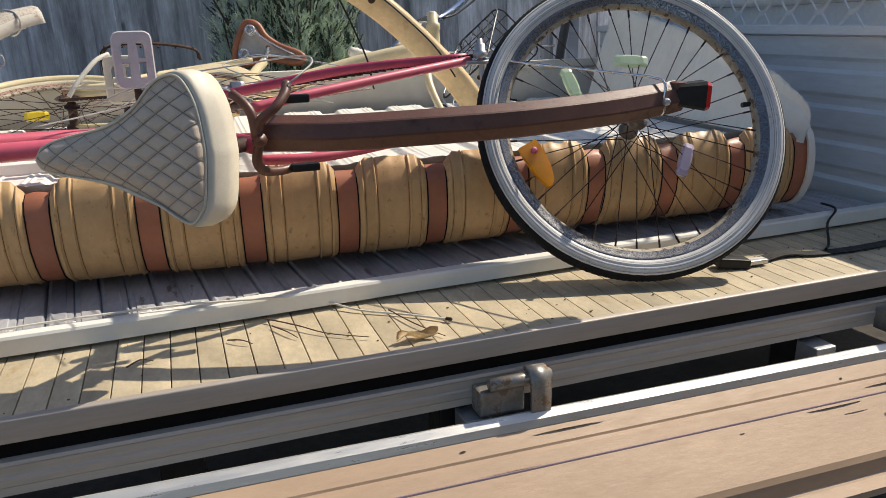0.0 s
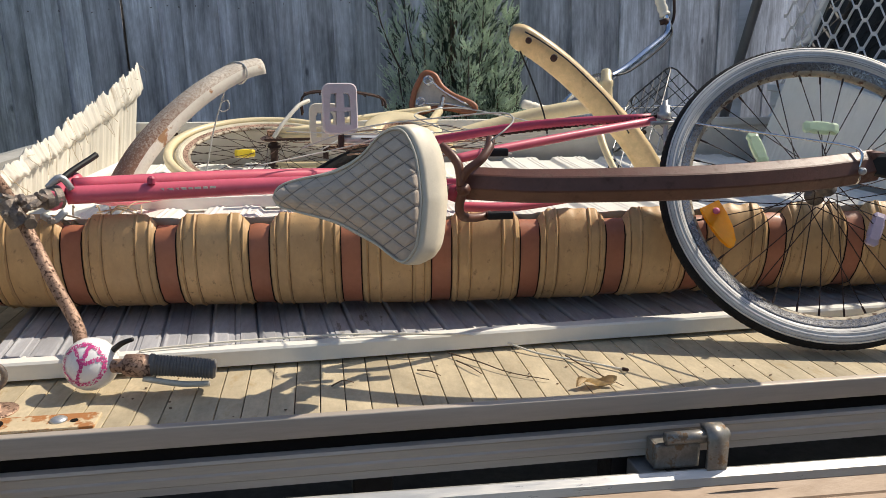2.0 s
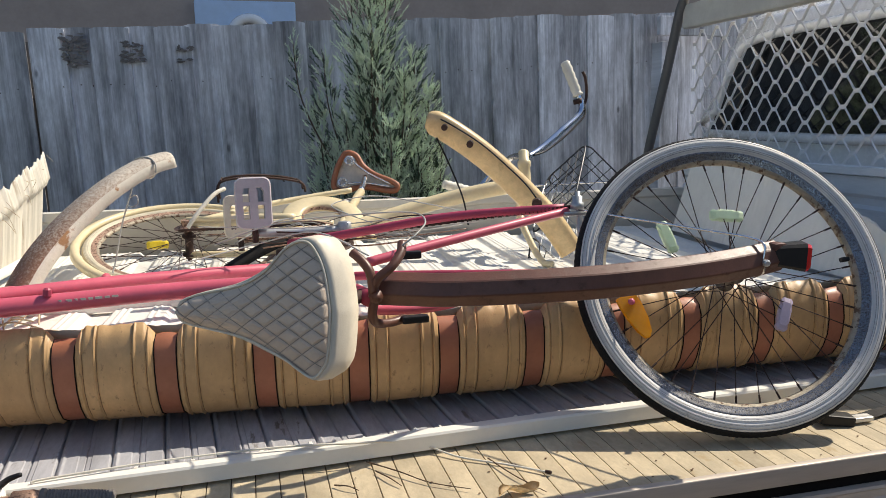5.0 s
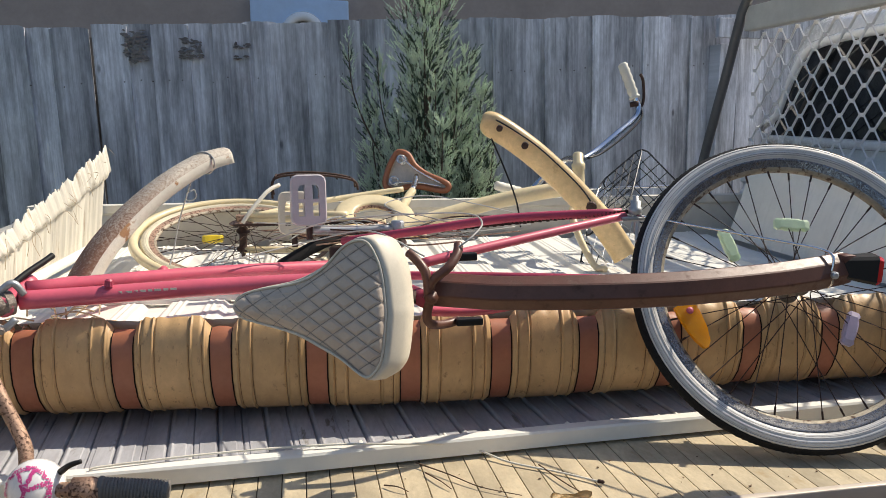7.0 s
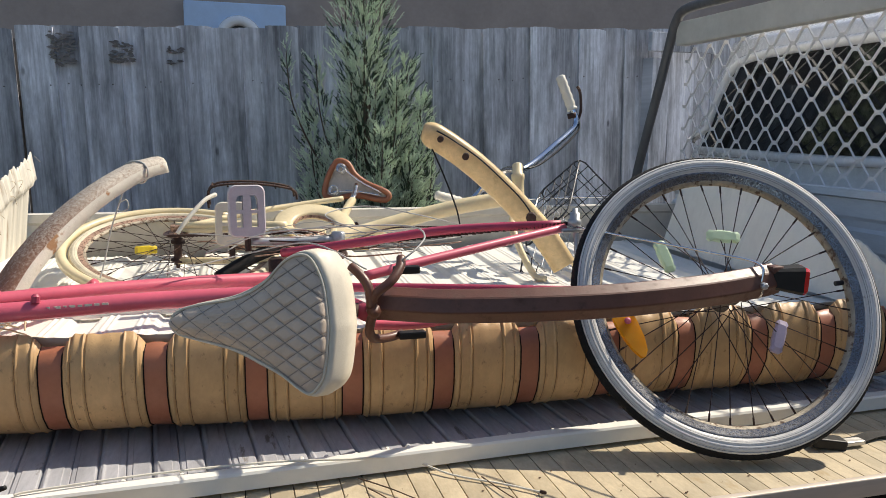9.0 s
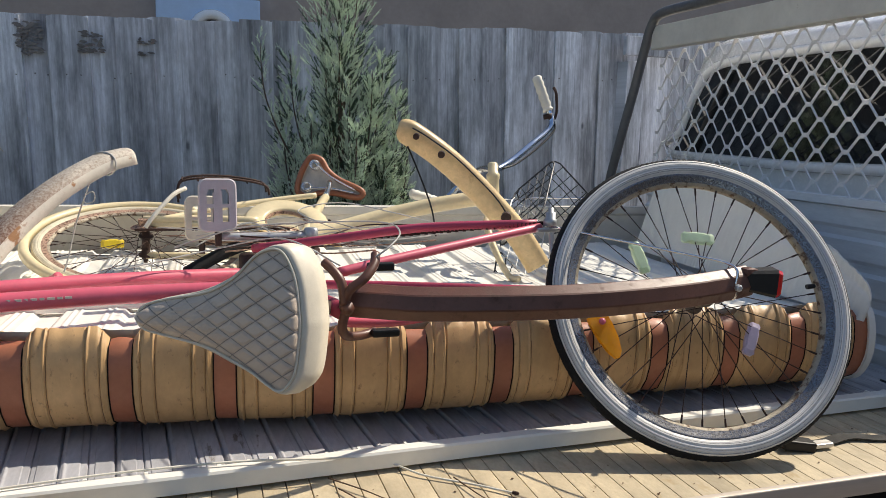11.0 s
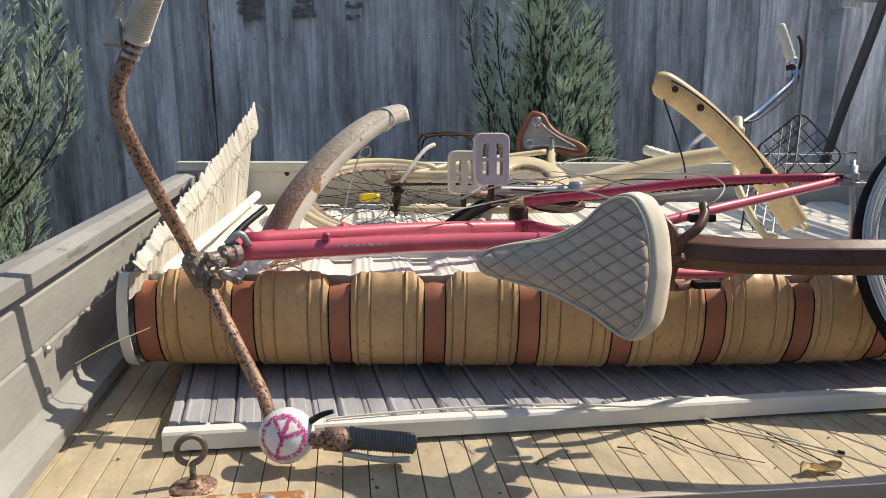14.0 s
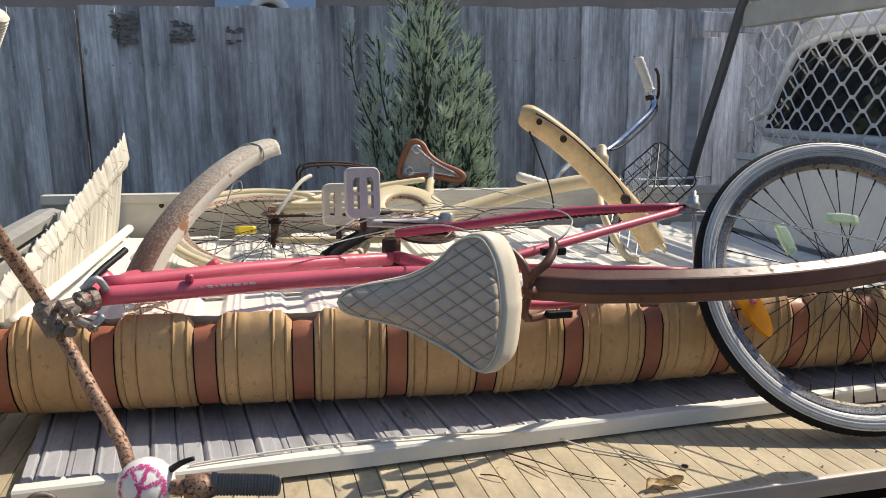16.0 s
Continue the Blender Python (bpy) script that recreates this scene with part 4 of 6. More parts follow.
sweep(bm, [(XL + 0.02, roll_y(XL) + 0.02, 0), (XR - 0.02, roll_y(XR) + 0.02, 0)], [(-a, b) for a, b in lay], up=(0, 0, 1))
part("inner_layers", bm, M["gate"], curtain, "folded inner layers")


def flap(x_near, x_far, y_near, y_far, h_near, h_far, z_base, lean, seed, power=1.15, ragged=1.0, material=None):
    """upturned ragged end of the curtain"""
    rnd = random.Random(seed)
    nu, nv = 260, 20
    bm = B()
    jag = [0.0]
    for _ in range(nu):
        jag.append(max(-0.02, min(0.012, jag[-1] * 0.80 + rnd.gauss(0, 0.0040))))
    front, back = [], []
    for i in range(nu + 1):
        u = i / nu
        y = y_near + (y_far - y_near) * u
        h = h_near + (h_far - h_near) * u ** power + jag[i] * ragged
        cf, cb = [], []
        for j in range(nv + 1):
            v = j / nv
            q = (y % 0.094) / 0.094
            cor = (0.004 * (1 if q < 0.18 else 0) + 0.0012 * math.sin(y * 190)) * ragged
            ridge = 0.022 * ragged * (max(0, 1 - (0.74 - v) / 0.05) if v < 0.74 else (1 - v) / 0.26)
            cor += 0.0016 * noise.noise((y * 120, v * 1.5, seed))
            x = x_near + (x_far - x_near) * u + lean * v * h + (cor + ridge) * (1 if lean > 0 else -1)
            cf.append(bm.verts.new((x, y, z_base + v * h)))
            cb.append(bm.verts.new((x - 0.003, y, z_base + v * h)))
        front.append(cf); back.append(cb)
    for G in (front, back):
        for a, b in zip(G, G[1:]):
            for j in range(nv):
                bm.faces.new((a[j], a[j + 1], b[j + 1], b[j]))
    for i in range(nu):
        bm.faces.new((front[i][nv], front[i + 1][nv], back[i + 1][nv], back[i][nv]))
    part("end_flap", bm, material or M["flap"], curtain, "upturned ragged cream end of the sheet", True)
    bm = B()
    for _ in range(int(20 * ragged)):
        u = rnd.uniform(0.12, 1)
        y = y_near + (y_far - y_near) * u
        h = (h_near + (h_far - h_near) * u) * rnd.uniform(0.6, 1.0)
        p = Vector((x_near + (x_far - x_near) * u + lean * h + 0.018 * (1 if lean > 0 else -1), y, z_base + h))
        q = p + Vector((rnd.uniform(-0.02, 0.04), rnd.uniform(-0.03, 0.03), rnd.uniform(-0.06, -0.01)))
        tube(bm, [p, (p + q) / 2 + Vector((rnd.uniform(-0.02, 0.02), rnd.uniform(-0.02, 0.02), 0.012)), q], 0.0007, 4, 4)
    tagged(part("fibre", bm, M["string"], curtain, "frayed dry fibres on the torn edge"), kind="stuff")


flap(-0.665, -0.60, 1.50, 2.72, 0.075, 0.335, 1.125, 0.12, 5)
flap(1.60, 1.66, 1.42, 2.55, 0.05, 0.34, 1.12, 0.30, 9, 0.55, 0.25, M["white"])
bm = B()
tube(bm, [(-0.635, 1.62, 1.14), (-0.60, 2.1, 1.145), (-0.555, 2.66, 1.16)], 0.014, 10, 5)
part("flap_hem", bm, M["white"], curtain, "rolled white hem at the foot of the flap", True)
rail2 = thing("steel_strip", (-0.16, 1.9, 1.12), "narrow white steel strip lying on the curtain", "steel strip")
bm = B()
box(bm, -0.43, 0.16, 1.885, 1.915, 1.108, 1.138, 0.003, Matrix.Translation((-0.14, 1.9, 1.12)) @ pose(0, 0, 0, 0, 0, 4) @ Matrix.Translation((0.14, -1.9, -1.12)))
part("strip_bar", bm, M["white"], rail2)

# ---- flat lower door panel with its front rail ----
panel = thing("door_panel", (0.6, 1.5, 0.905), "flat white ribbed door panel lying under the curtain", "door panel")


def rail_y(x):
    return 1.337 + 0.0326 * x


bm = B()
rows = []
nx = 1400
for i in range(nx + 1):
    x = -0.572 + (1.90 + 0.572) * i / nx
    u = (x + 0.6) % 0.094
    r = 0.002 * (1 if 0.012 < u < 0.082 else 0) - 0.009 * math.exp(-((u - 0.047) / 0.0022) ** 2) + 0.0025 * math.exp(-((u - 0.056) / 0.003) ** 2) - 0.006 * math.exp(-(u / 0.002) ** 2)
    rows.append([bm.verts.new((x - (y - 1.34) * 0.10, y + (rail_y(x) - 1.337), 0.927 + r)) for y in (1.345, 1.5, 1.7, 1.95)])
for a, b in zip(rows, rows[1:]):
    for j in range(3):
        bm.faces.new((a[j], a[j + 1], b[j + 1], b[j]))
part("ribbed_sheet", bm, M["dusty"], panel, "dusty white ribbed sheet")
bm = B()
sweep(bm, [(-0.575, rail_y(-0.575), 0), (0.0, rail_y(0) - 0.004, 0), (0.6, rail_y(0.6) + 0.003, 0), (1.3, rail_y(1.3), 0), (1.92, rail_y(1.92), 0)],
      [(0.003, 0.907), (0.004, 0.936), (0.001, 0.9405), (-0.022, 0.941), (-0.026, 0.934), (-0.026, 0.907)], up=(0, 0, 1))
part("front_rail", bm, M["white"], panel, "scuffed white folded front rail")
bm = B()
rnd = random.Random(2)
for i in range(46):
    x = -0.55 + i * 0.052 + rnd.uniform(-0.012, 0.012)
    tube(bm, [(x, rail_y(x) + 0.004, 0.936), (x + rnd.uniform(-0.004, 0.004), rail_y(x) + rnd.uniform(0.02, 0.04), 0.935)], 0.0045, 6)
tagged(part("rib_end", bm, M["white"], panel, "rib ends at the rail"), kind="stuff")


# ---- wheels ----
def wheel_parts(parent, C, n, R, tyre_r, tyre_mats, rim_mat, spokes=36, spoke_mat=None, hub_mat=None, seed=1):
    n = Vector(n).normalized()
    u = Vector((0, 0, 1)).cross(n)
    u = u.normalized() if u.length > 0.2 else Vector((1, 0, 0))
    v = n.cross(u).normalized()
    C = Vector(C)

    def at(a, r, h=0.0):
        return C + (u * math.cos(a) + v * math.sin(a)) * r + n * h

    def ring(prof, seg=96, wob=0.0):
        bm = B()
        rows = []
        for i in range(seg):
            a = 2 * math.pi * i / seg
            rows.append([bm.verts.new(at(a, r + wob * math.sin(i * 12.9), h)) for r, h in prof])
        m = len(prof)
        for i in range(seg):
            P, Q = rows[i], rows[(i + 1) % seg]
            for j in range(m):
                bm.faces.new((P[j], P[(j + 1) % m], Q[(j + 1) % m], Q[j]))
        return bm

    t = tyre_r
    rc = R - t
    tread = [(rc + t * math.cos(a), t * math.sin(a)) for a in np.linspace(-0.95, 0.95, 9)] + [(rc + t * 0.9 * math.cos(a), t * 0.9 * math.sin(a)) for a in np.linspace(0.95, -0.95, 5)]
    tyre = part("tyre", ring(tread), tyre_mats[0], parent, "black tyre tread", True)
    bm = B()
    blocks = 160
    for i in range(blocks):
        for sgn in (-1, 0, 1):
            a = 2 * math.pi * (i + 0.5 * (sgn == 0)) / blocks
            h0 = t * math.sin(sgn * 0.6)
            da, dh = 0.013, t * 0.17
            ps = [at(a + sa * da * 0.5 + sgn * 0.006 * sh, rc + math.sqrt(max(0.0, t * t - (h0 + sh * dh) ** 2)) + dr, h0 + sh * dh) for dr in (-0.001, 0.0006) for sa, sh in ((-1, -1), (1, -1), (1, 1), (-1, 1))]
            vs = [bm.verts.new(p) for p in ps]
            for q in ((4, 5, 6, 7), (0, 1, 5, 4), (1, 2, 6, 5), (2, 3, 7, 6), (3, 0, 4, 7)):
                bm.faces.new([vs[k] for k in q])
    tagged(part("tread_block", bm, tyre_mats[0], tyre), kind="stuff")
    for sgn in (1, -1):
        wall = []
        for k, a in enumerate(np.linspace(0.93, 2.45, 26)):
            g = t * (1 - (0.055 if k in (4, 12, 13, 19, 22) else 0.0))
            wall.append((rc + g * math.cos(a), sgn * g * math.sin(a)))
        wall += [(rc + t * 0.8 * math.cos(a), sgn * t * 0.8 * math.sin(a)) for a in np.linspace(2.45, 0.93, 4)]
        part("whitewall", ring(wall), tyre_mats[1], tyre, "dirty white tyre sidewall", True)
        if tyre_mats[0] is not tyre_mats[1]:
            for a in (1.12, 1.46, 1.86, 2.02):
                part("sidewall_line", ring([(rc + t * k * math.cos(a + q), sgn * t * k * math.sin(a + q)) for k, q in ((1.008, -0.018), (1.008, 0.018), (0.95, 0.018), (0.95, -0.018))]), M["rubber_line"], tyre, "dark moulded line round the sidewall", True)
    rr = R - 2 * t + 0.008
    part("tyre_bead", ring([(rr + 0.007, t * 0.62), (rr + 0.003, t * 0.66), (rr + 0.001, t * 0.5), (rr + 0.001, -t * 0.5), (rr + 0.003, -t * 0.66), (rr + 0.007, -t * 0.62)]), M["gap"], tyre, "dark line between tyre and rim")
    rim = [(rr + 0.002, t * 0.60), (rr - 0.002, t * 0.68), (rr - 0.006, t * 0.66), (rr - 0.009, t * 0.56), (rr - 0.020, t * 0.46), (rr - 0.026, t * 0.30), (rr - 0.028, 0.0), (rr - 0.026, -t * 0.30), (rr - 0.020, -t * 0.46), (rr - 0.009, -t * 0.56), (rr - 0.006, -t * 0.66), (rr - 0.002, -t * 0.68), (rr + 0.002, -t * 0.60), (rr - 0.006, -t * 0.4), (rr - 0.010, 0), (rr - 0.006, t * 0.4)]
    bm = ring(rim)
    for k, f in enumerate(bm.faces):
        f.material_index = 1 if k % len(rim) in (4, 5, 6, 7) else 0
    part("rim", bm, [rim_mat, M["rim_bed"]], parent, "pitted chrome rim with a rust-stained bed", True)
    bm = B()
    lathe(bm, C - n * 0.055, n, [(0, 0.006), (0.012, 0.006), (0.013, 0.012), (0.022, 0.012), (0.023, 0.021), (0.027, 0.021), (0.030, 0.012), (0.08, 0.012), (0.083, 0.021), (0.087, 0.021), (0.088, 0.010), (0.097, 0.012), (0.098, 0.006), (0.11, 0.006)], 18)
    part("hub", bm, hub_mat or M["rust_dark"], parent, "rusty hub", True)
    for i in range(spokes):
        a = 2 * math.pi * (i + 0.5) / spokes
        sgn = 1 if i % 2 else -1
        cross = (1 if (i // 2) % 2 else -1) * 0.85
        bm = B()
        p0, p1 = at(a + cross, 0.025, sgn * 0.029), at(a, rr - 0.026, sgn * 0.003)
        tube(bm, [p0, p0 + (p1 - p0) * 0.93], 0.0011, 5)
        tube(bm, [p0 + (p1 - p0) * 0.93, p1], 0.0022, 5)
        part("spoke", bm, spoke_mat or M["rust_dark"], parent)
    return at, u, v, n


def reflector(parent, P, ax, side, nrm, ln, wd, material, label):
    bm = B()
    prof = [(-0.5, 0.30), (-0.42, 0.48), (-0.30, 0.42), (-0.18, 0.5), (0.18, 0.5), (0.30, 0.42), (0.42, 0.48), (0.5, 0.30)]
    up_ = [Vector(P) + ax * a * ln + side * b * wd for a, b in prof]
    dn = [Vector(P) + ax * a * ln - side * b * wd for a, b in prof[::-1]]
    loop = up_ + dn
    A = [bm.verts.new(p + nrm * 0.004) for p in loop]
    Bv = [bm.verts.new(p - nrm * 0.004) for p in loop]
    Cv = [bm.verts.new(Vector(P) + (p - Vector(P)) * 0.7 + nrm * 0.008) for p in loop]
    m = len(loop)
    for i in range(m):
        bm.faces.new((A[i], A[(i + 1) % m], Bv[(i + 1) % m], Bv[i]))
        bm.faces.new((A[i], A[(i + 1) % m], Cv[(i + 1) % m], Cv[i]))
    bm.faces.new(Cv); bm.faces.new(Bv[::-1])
    return part("reflector", bm, material, parent, label)


WC, WN = Vector((1.073, 1.36, 1.205)), Vector((-0.242, -1, 0.55))
wheel = thing("bicycle_wheel", (1.04, 1.22, 0.905), "loose whitewall bicycle wheel with rusty spokes, leaning upright on the tray", "bicycle wheel")
at, wu, wv, wn = wheel_parts(wheel, WC, WN, 0.3315, 0.0235, (M["tyre"], M["whitewall"]), M["rim"], hub_mat=M["stem_metal"])


def in_wheel(a, b, h=0.0):
    return WC + wu * a + wv * b + wn * h


def rot2(ang):
    return wu * math.cos(ang) + wv * math.sin(ang)


for a, b, ang, mt, lb in ((0.008, 0.138, -0.08, "green", "pale green spoke reflector"), (-0.126, 0.091, -1.25, "green", "pale green spoke reflector"), (0.097, -0.084, 1.2, "purple", "pale purple spoke reflector")):
    reflector(wheel, in_wheel(a, b, 0.012), rot2(ang), rot2(ang + math.pi / 2), wn, 0.072, 0.026, M[mt], lb)
bm = B()
o = [(-0.5, 0.58), (-0.2, 0.62), (0.15, 0.52), (0.42, 0.30), (0.52, 0.06), (0.50, -0.12), (0.30, -0.30), (0.0, -0.40), (-0.3, -0.42), (-0.5, -0.38)]
oc, ax_, sd_ = in_wheel(-0.214, -0.083, 0.014), rot2(-1.10), rot2(-1.10 + math.pi / 2)
A = [bm.verts.new(oc + ax_ * p * 0.098 + sd_ * q * 0.042 + wn * 0.006) for p, q in o]
Bv = [bm.verts.new(oc + ax_ * p * 0.098 + sd_ * q * 0.042 - wn * 0.006) for p, q in o]
bm.faces.new(A); bm.faces.new(Bv[::-1])
for i in range(len(o)):
    bm.faces.new((A[i], A[(i + 1) % len(o)], Bv[(i + 1) % len(o)], Bv[i]))
am = part("reflector", bm, M["orange"], wheel, "bright amber wedge-shaped reflector")
bm = B()
lathe(bm, oc - ax_ * 0.03 + sd_ * 0.008 + wn * 0.005, wn, [(0, 0.007), (0.004, 0.007), (0.006, 0.003)], 12)
part("screw", bm, M["pink"], am)
bm = B()
tube(bm, [in_wheel(0.272, 0.040, 0), in_wheel(0.245, 0.036, 0)], 0.0055, 8)
part("valve", bm, M["black_plastic"], wheel, "black valve cap")

# ---- pink bicycle ----
bike = thing("pink_bicycle", (0.0, 1.6, 1.11), "old pink step-through bicycle lying on its side, rusted and stripped", "bicycle")
bm = B()
tube(bm, [(-0.458, 1.545, 1.205), (-0.30, 1.57, 1.205), (-0.1, 1.60, 1.206), (0.12, 1.60, 1.208), (0.27, 1.55, 1.212)], 0.0185, 14, 5)
top_tube = part("top_tube", bm, M["pink"], bike, "glossy pink tube with worn pale lettering", True)
bm = B()
tube(bm, [(-0.458, 1.585, 1.218), (-0.2, 1.70, 1.212), (0.02, 1.80, 1.20), (0.16, 1.86, 1.19)], 0.0165, 14, 5)
part("down_tube", bm, M["pink"], bike, "pink tube with chipped paint", True)
bm = B()
lathe(bm, (-0.478, 1.505, 1.200), (0.10, 0.95, 0.18), [(0, 0.017), (0.004, 0.021), (0.02, 0.021), (0.022, 0.018), (0.10, 0.018), (0.103, 0.021), (0.12, 0.021), (0.124, 0.016)], 18)
part("head_tube", bm, M["pink"], bike, smooth=True)
bm = B()
tube(bm, [(0.295, 1.33, 1.225), (0.28, 1.45, 1.215), (0.20, 1.80, 1.195), (0.17, 1.90, 1.19)], 0.016, 14, 4)
part("seat_tube", bm, M["pink_dark"], bike, "dark worn pink seat tube", True)
bm = B()
lathe(bm, (0.17, 1.90, 1.145), (0, 0, 1), [(0, 0.02), (0.003, 0.024), (0.085, 0.024), (0.09, 0.02)], 18)
part("bottom_bracket", bm, M["rust_dark"], bike, smooth=True)
for pts, r, mt in (([(0.30, 1.37, 1.285), (0.40, 1.40, 1.30), (0.60, 1.48, 1.322), (0.785, 1.56, 1.34)], 0.0095, "pink"),
                   ([(0.30, 1.36, 1.195), (0.42, 1.36, 1.192), (0.62, 1.44, 1.20), (0.80, 1.52, 1.20)], 0.0095, "pink"),
                   ([(0.18, 1.88, 1.25), (0.36, 1.76, 1.29), (0.55, 1.68, 1.325), (0.785, 1.575, 1.345)], 0.011, "pink_dark"),
                   ([(0.18, 1.88, 1.16), (0.40, 1.75, 1.18), (0.80, 1.53, 1.20)], 0.011, "pink_dark")):
    bm = B()
    tube(bm, pts, r, 10, 5)
    part("stay", bm, M[mt], bike, smooth=True)
bm = B()
box(bm, 0.77, 0.83, 1.535, 1.565, 1.332, 1.340, 0.002)
box(bm, 0.77, 0.83, 1.50, 1.53, 1.196, 1.204, 0.002)
tube(bm, [(0.805, 1.55, 1.385), (0.81, 1.52, 1.17)], 0.006, 10)
lathe(bm, (0.805, 1.549, 1.345), (0, 0, 1), [(0, 0.016), (0.014, 0.016), (0.016, 0.012), (0.03, 0.012)], 8)
part("rear_axle", bm, M["galv"], bike, "grey axle with its nuts", True)
# worn pale lettering on the tube as plain bars
bm = B()
x = -0.285
for w_ in (0.010, 0.014, 0.006, 0.011, 0.008, 0.013, 0.009, 0.012):
    p = Vector((x, 1.573 + (x + 0.30) * 0.15, 1.2055))
    box(bm, x, x + w_, p.y - 0.0192, p.y - 0.0182, p.z + 0.003, p.z + 0.0075)
    x += w_ + 0.004
part("worn_lettering", bm, M["white_fender"], top_tube, "worn unreadable pale lettering")
bm = B()
lathe(bm, (-0.30, 1.56, 1.222), (0.1, 0.1, 1), [(0, 0.008), (0.012, 0.008), (0.016, 0.004)], 10)
part("cable_stop", bm, M["pink_dark"], bike)

# handlebar, stem, grips
bm = B()
HB = [(-0.255, 1.237, 0.955), (-0.33, 1.25, 0.953), (-0.385, 1.30, 0.955), (-0.413, 1.372, 0.985), (-0.455, 1.405, 1.06), (-0.532, 1.468, 1.20), (-0.575, 1.41, 1.33), (-0.606, 1.355, 1.44), (-0.614, 1.338, 1.49), (-0.604, 1.334, 1.53), (-0.575, 1.325, 1.59), (-0.54, 1.295, 1.65)]
tube(bm, HB, 0.0122, 12, 6)
handlebar = part("handlebar", bm, M["rust"], bike, "rust-speckled swept handlebar", True)
bm = B()
lathe(bm, (-0.532, 1.468, 1.20), (0.72, 0.68, 0.06), [(-0.020, 0.012), (-0.018, 0.019), (0.018, 0.019), (0.026, 0.014), (0.055, 0.014), (0.057, 0.021), (0.07, 0.021), (0.074, 0.024), (0.088, 0.024), (0.09, 0.018)], 16)
lathe(bm, (-0.525, 1.445, 1.185), (-0.5, 0.0, 1), [(-0.022, 0.012), (-0.02, 0.018), (0.03, 0.018), (0.032, 0.012)], 14)
lathe(bm, (-0.50, 1.455, 1.178), (0.3, -0.9, -0.2), [(0, 0.008), (0.022, 0.008), (0.024, 0.011), (0.03, 0.011)], 8)
rnd = random.Random(31)
for k in range(9):
    a = Vector((-0.525, 1.455, 1.195)) + Vector((rnd.uniform(-0.01, 0.065), rnd.uniform(-0.02, 0.035), rnd.uniform(-0.022, 0.034)))
    d = Vector((rnd.uniform(-0.6, 0.6), -1, rnd.uniform(-0.4, 0.9))).normalized()
    lathe(bm, a, d, [(0, 0.0075), (0.014, 0.0075), (0.016, 0.0045), (0.026, 0.0045)], 6)
part("stem", bm, M["stem_metal"], bike, "corroded dark handlebar stem")
bm = B()
tube(bm, [(-0.49, 1.49, 1.175), (-0.465, 1.475, 1.168), (-0.445, 1.48, 1.185)], 0.007, 8, 4)
part("clamp", bm, M["galv"], bike, "dull metal clamp", True)
bm = B()
tube(bm, [(-0.485, 1.52, 1.225), (-0.46, 1.52, 1.245), (-0.445, 1.53, 1.22)], 0.007, 8, 4)
part("clamp", bm, M["galv"], bike, "dull metal clamp", True)
bm = B()
tube(bm, [(-0.485, 1.56, 1.225), (-0.46, 1.60, 1.248), (-0.435, 1.635, 1.266), (-0.425, 1.65, 1.274)], 0.0068, 8, 4)
part("brake_lever", bm, M["black_plastic"], bike, "black plastic brake lever", True)


def grip(p0, p1, r, material, label, ribs=18, flare=0.0):
    bm = B()
    p0, p1 = Vector(p0), Vector(p1)
    ln = (p1 - p0).length
    prof = [(0, r * 0.9), (0.002, r * 1.18), (0.008, r * 1.18)]
    for i in range(ribs):
        z = 0.012 + (ln - 0.02) * i / ribs
        s = (ln - 0.02) / ribs
        prof += [(z, r), (z + s * 0.15, r * 1.1), (z + s * 0.6, r * 1.1), (z + s * 0.72, r)]
    prof += [(ln - 0.004, r * 1.1), (ln, r * 0.85)]
    lathe(bm, p0, p1 - p0, prof, 18)
    return part("grip", bm, material, handlebar, label, False)


grip((-0.262, 1.238, 0.955), (-0.150, 1.241, 0.938), 0.0165, M["grip"], "grey ribbed rubber grip")
grip((-0.578, 1.327, 1.585), (-0.522, 1.277, 1.690), 0.0185, M["grip_white"], "pale ribbed rubber grip", 24)
bm = B()
tube(bm, [(-0.27, 1.225, 0.935), (-0.21, 1.225, 0.921), (-0.16, 1.225, 0.918)], 0.0055, 8, 4)
part("lower_lever", bm, M["clear"], handlebar, "yellowed lever under the grip", True)
bm = B()
lathe(bm, (-0.30, 1.238, 0.956), (0.07, -0.005, -0.005), [(0, 0.019), (0.03, 0.021), (0.045, 0.017)], 14)
part("lever_clamp", bm, M["rust"], handlebar, "rusty lever clamp", True)
bm = B()
for q in (0.0, 0.012):
    lathe(bm, Vector((-0.588, 1.331, 1.558)) + Vector((0.4, -0.1, 0.9)).normalized() * q, (0.4, -0.1, 0.9), [(0, 0.0145), (0.006, 0.0145)], 14)
part("clamp_band", bm, M["galv"], handlebar, "pale metal clamp bands")
bm = B()
box(bm, -0.618, -0.592, 1.30, 1.322, 1.572, 1.616, 0.005)
tube(bm, [(-0.605, 1.31, 1.61), (-0.585, 1.297, 1.65), (-0.575, 1.29, 1.66)], 0.006, 8, 3)
part("shifter", bm, M["galv"], handlebar, "pale blue-grey shifter body")
# bell
bell_c, bell_d = Vector((-0.362, 1.262, 0.953)), Vector((-0.10, -0.90, 0.32)).normalized()
bm = B()
lathe(bm, bell_c, bell_d, [(-0.012, 0.040), (-0.008, 0.0455), (0.004, 0.0462), (0.016, 0.043), (0.026, 0.036), (0.033, 0.027), (0.038, 0.016), (0.040, 0.004)], 36)
bellp = part("bell", bm, M["bell"], handlebar, "round white bicycle bell with a dotted magenta peace sign", True)
bu = bell_d.cross(Vector((0, 0, 1))).normalized() * -1
bv = bell_d.cross(bu) * -1


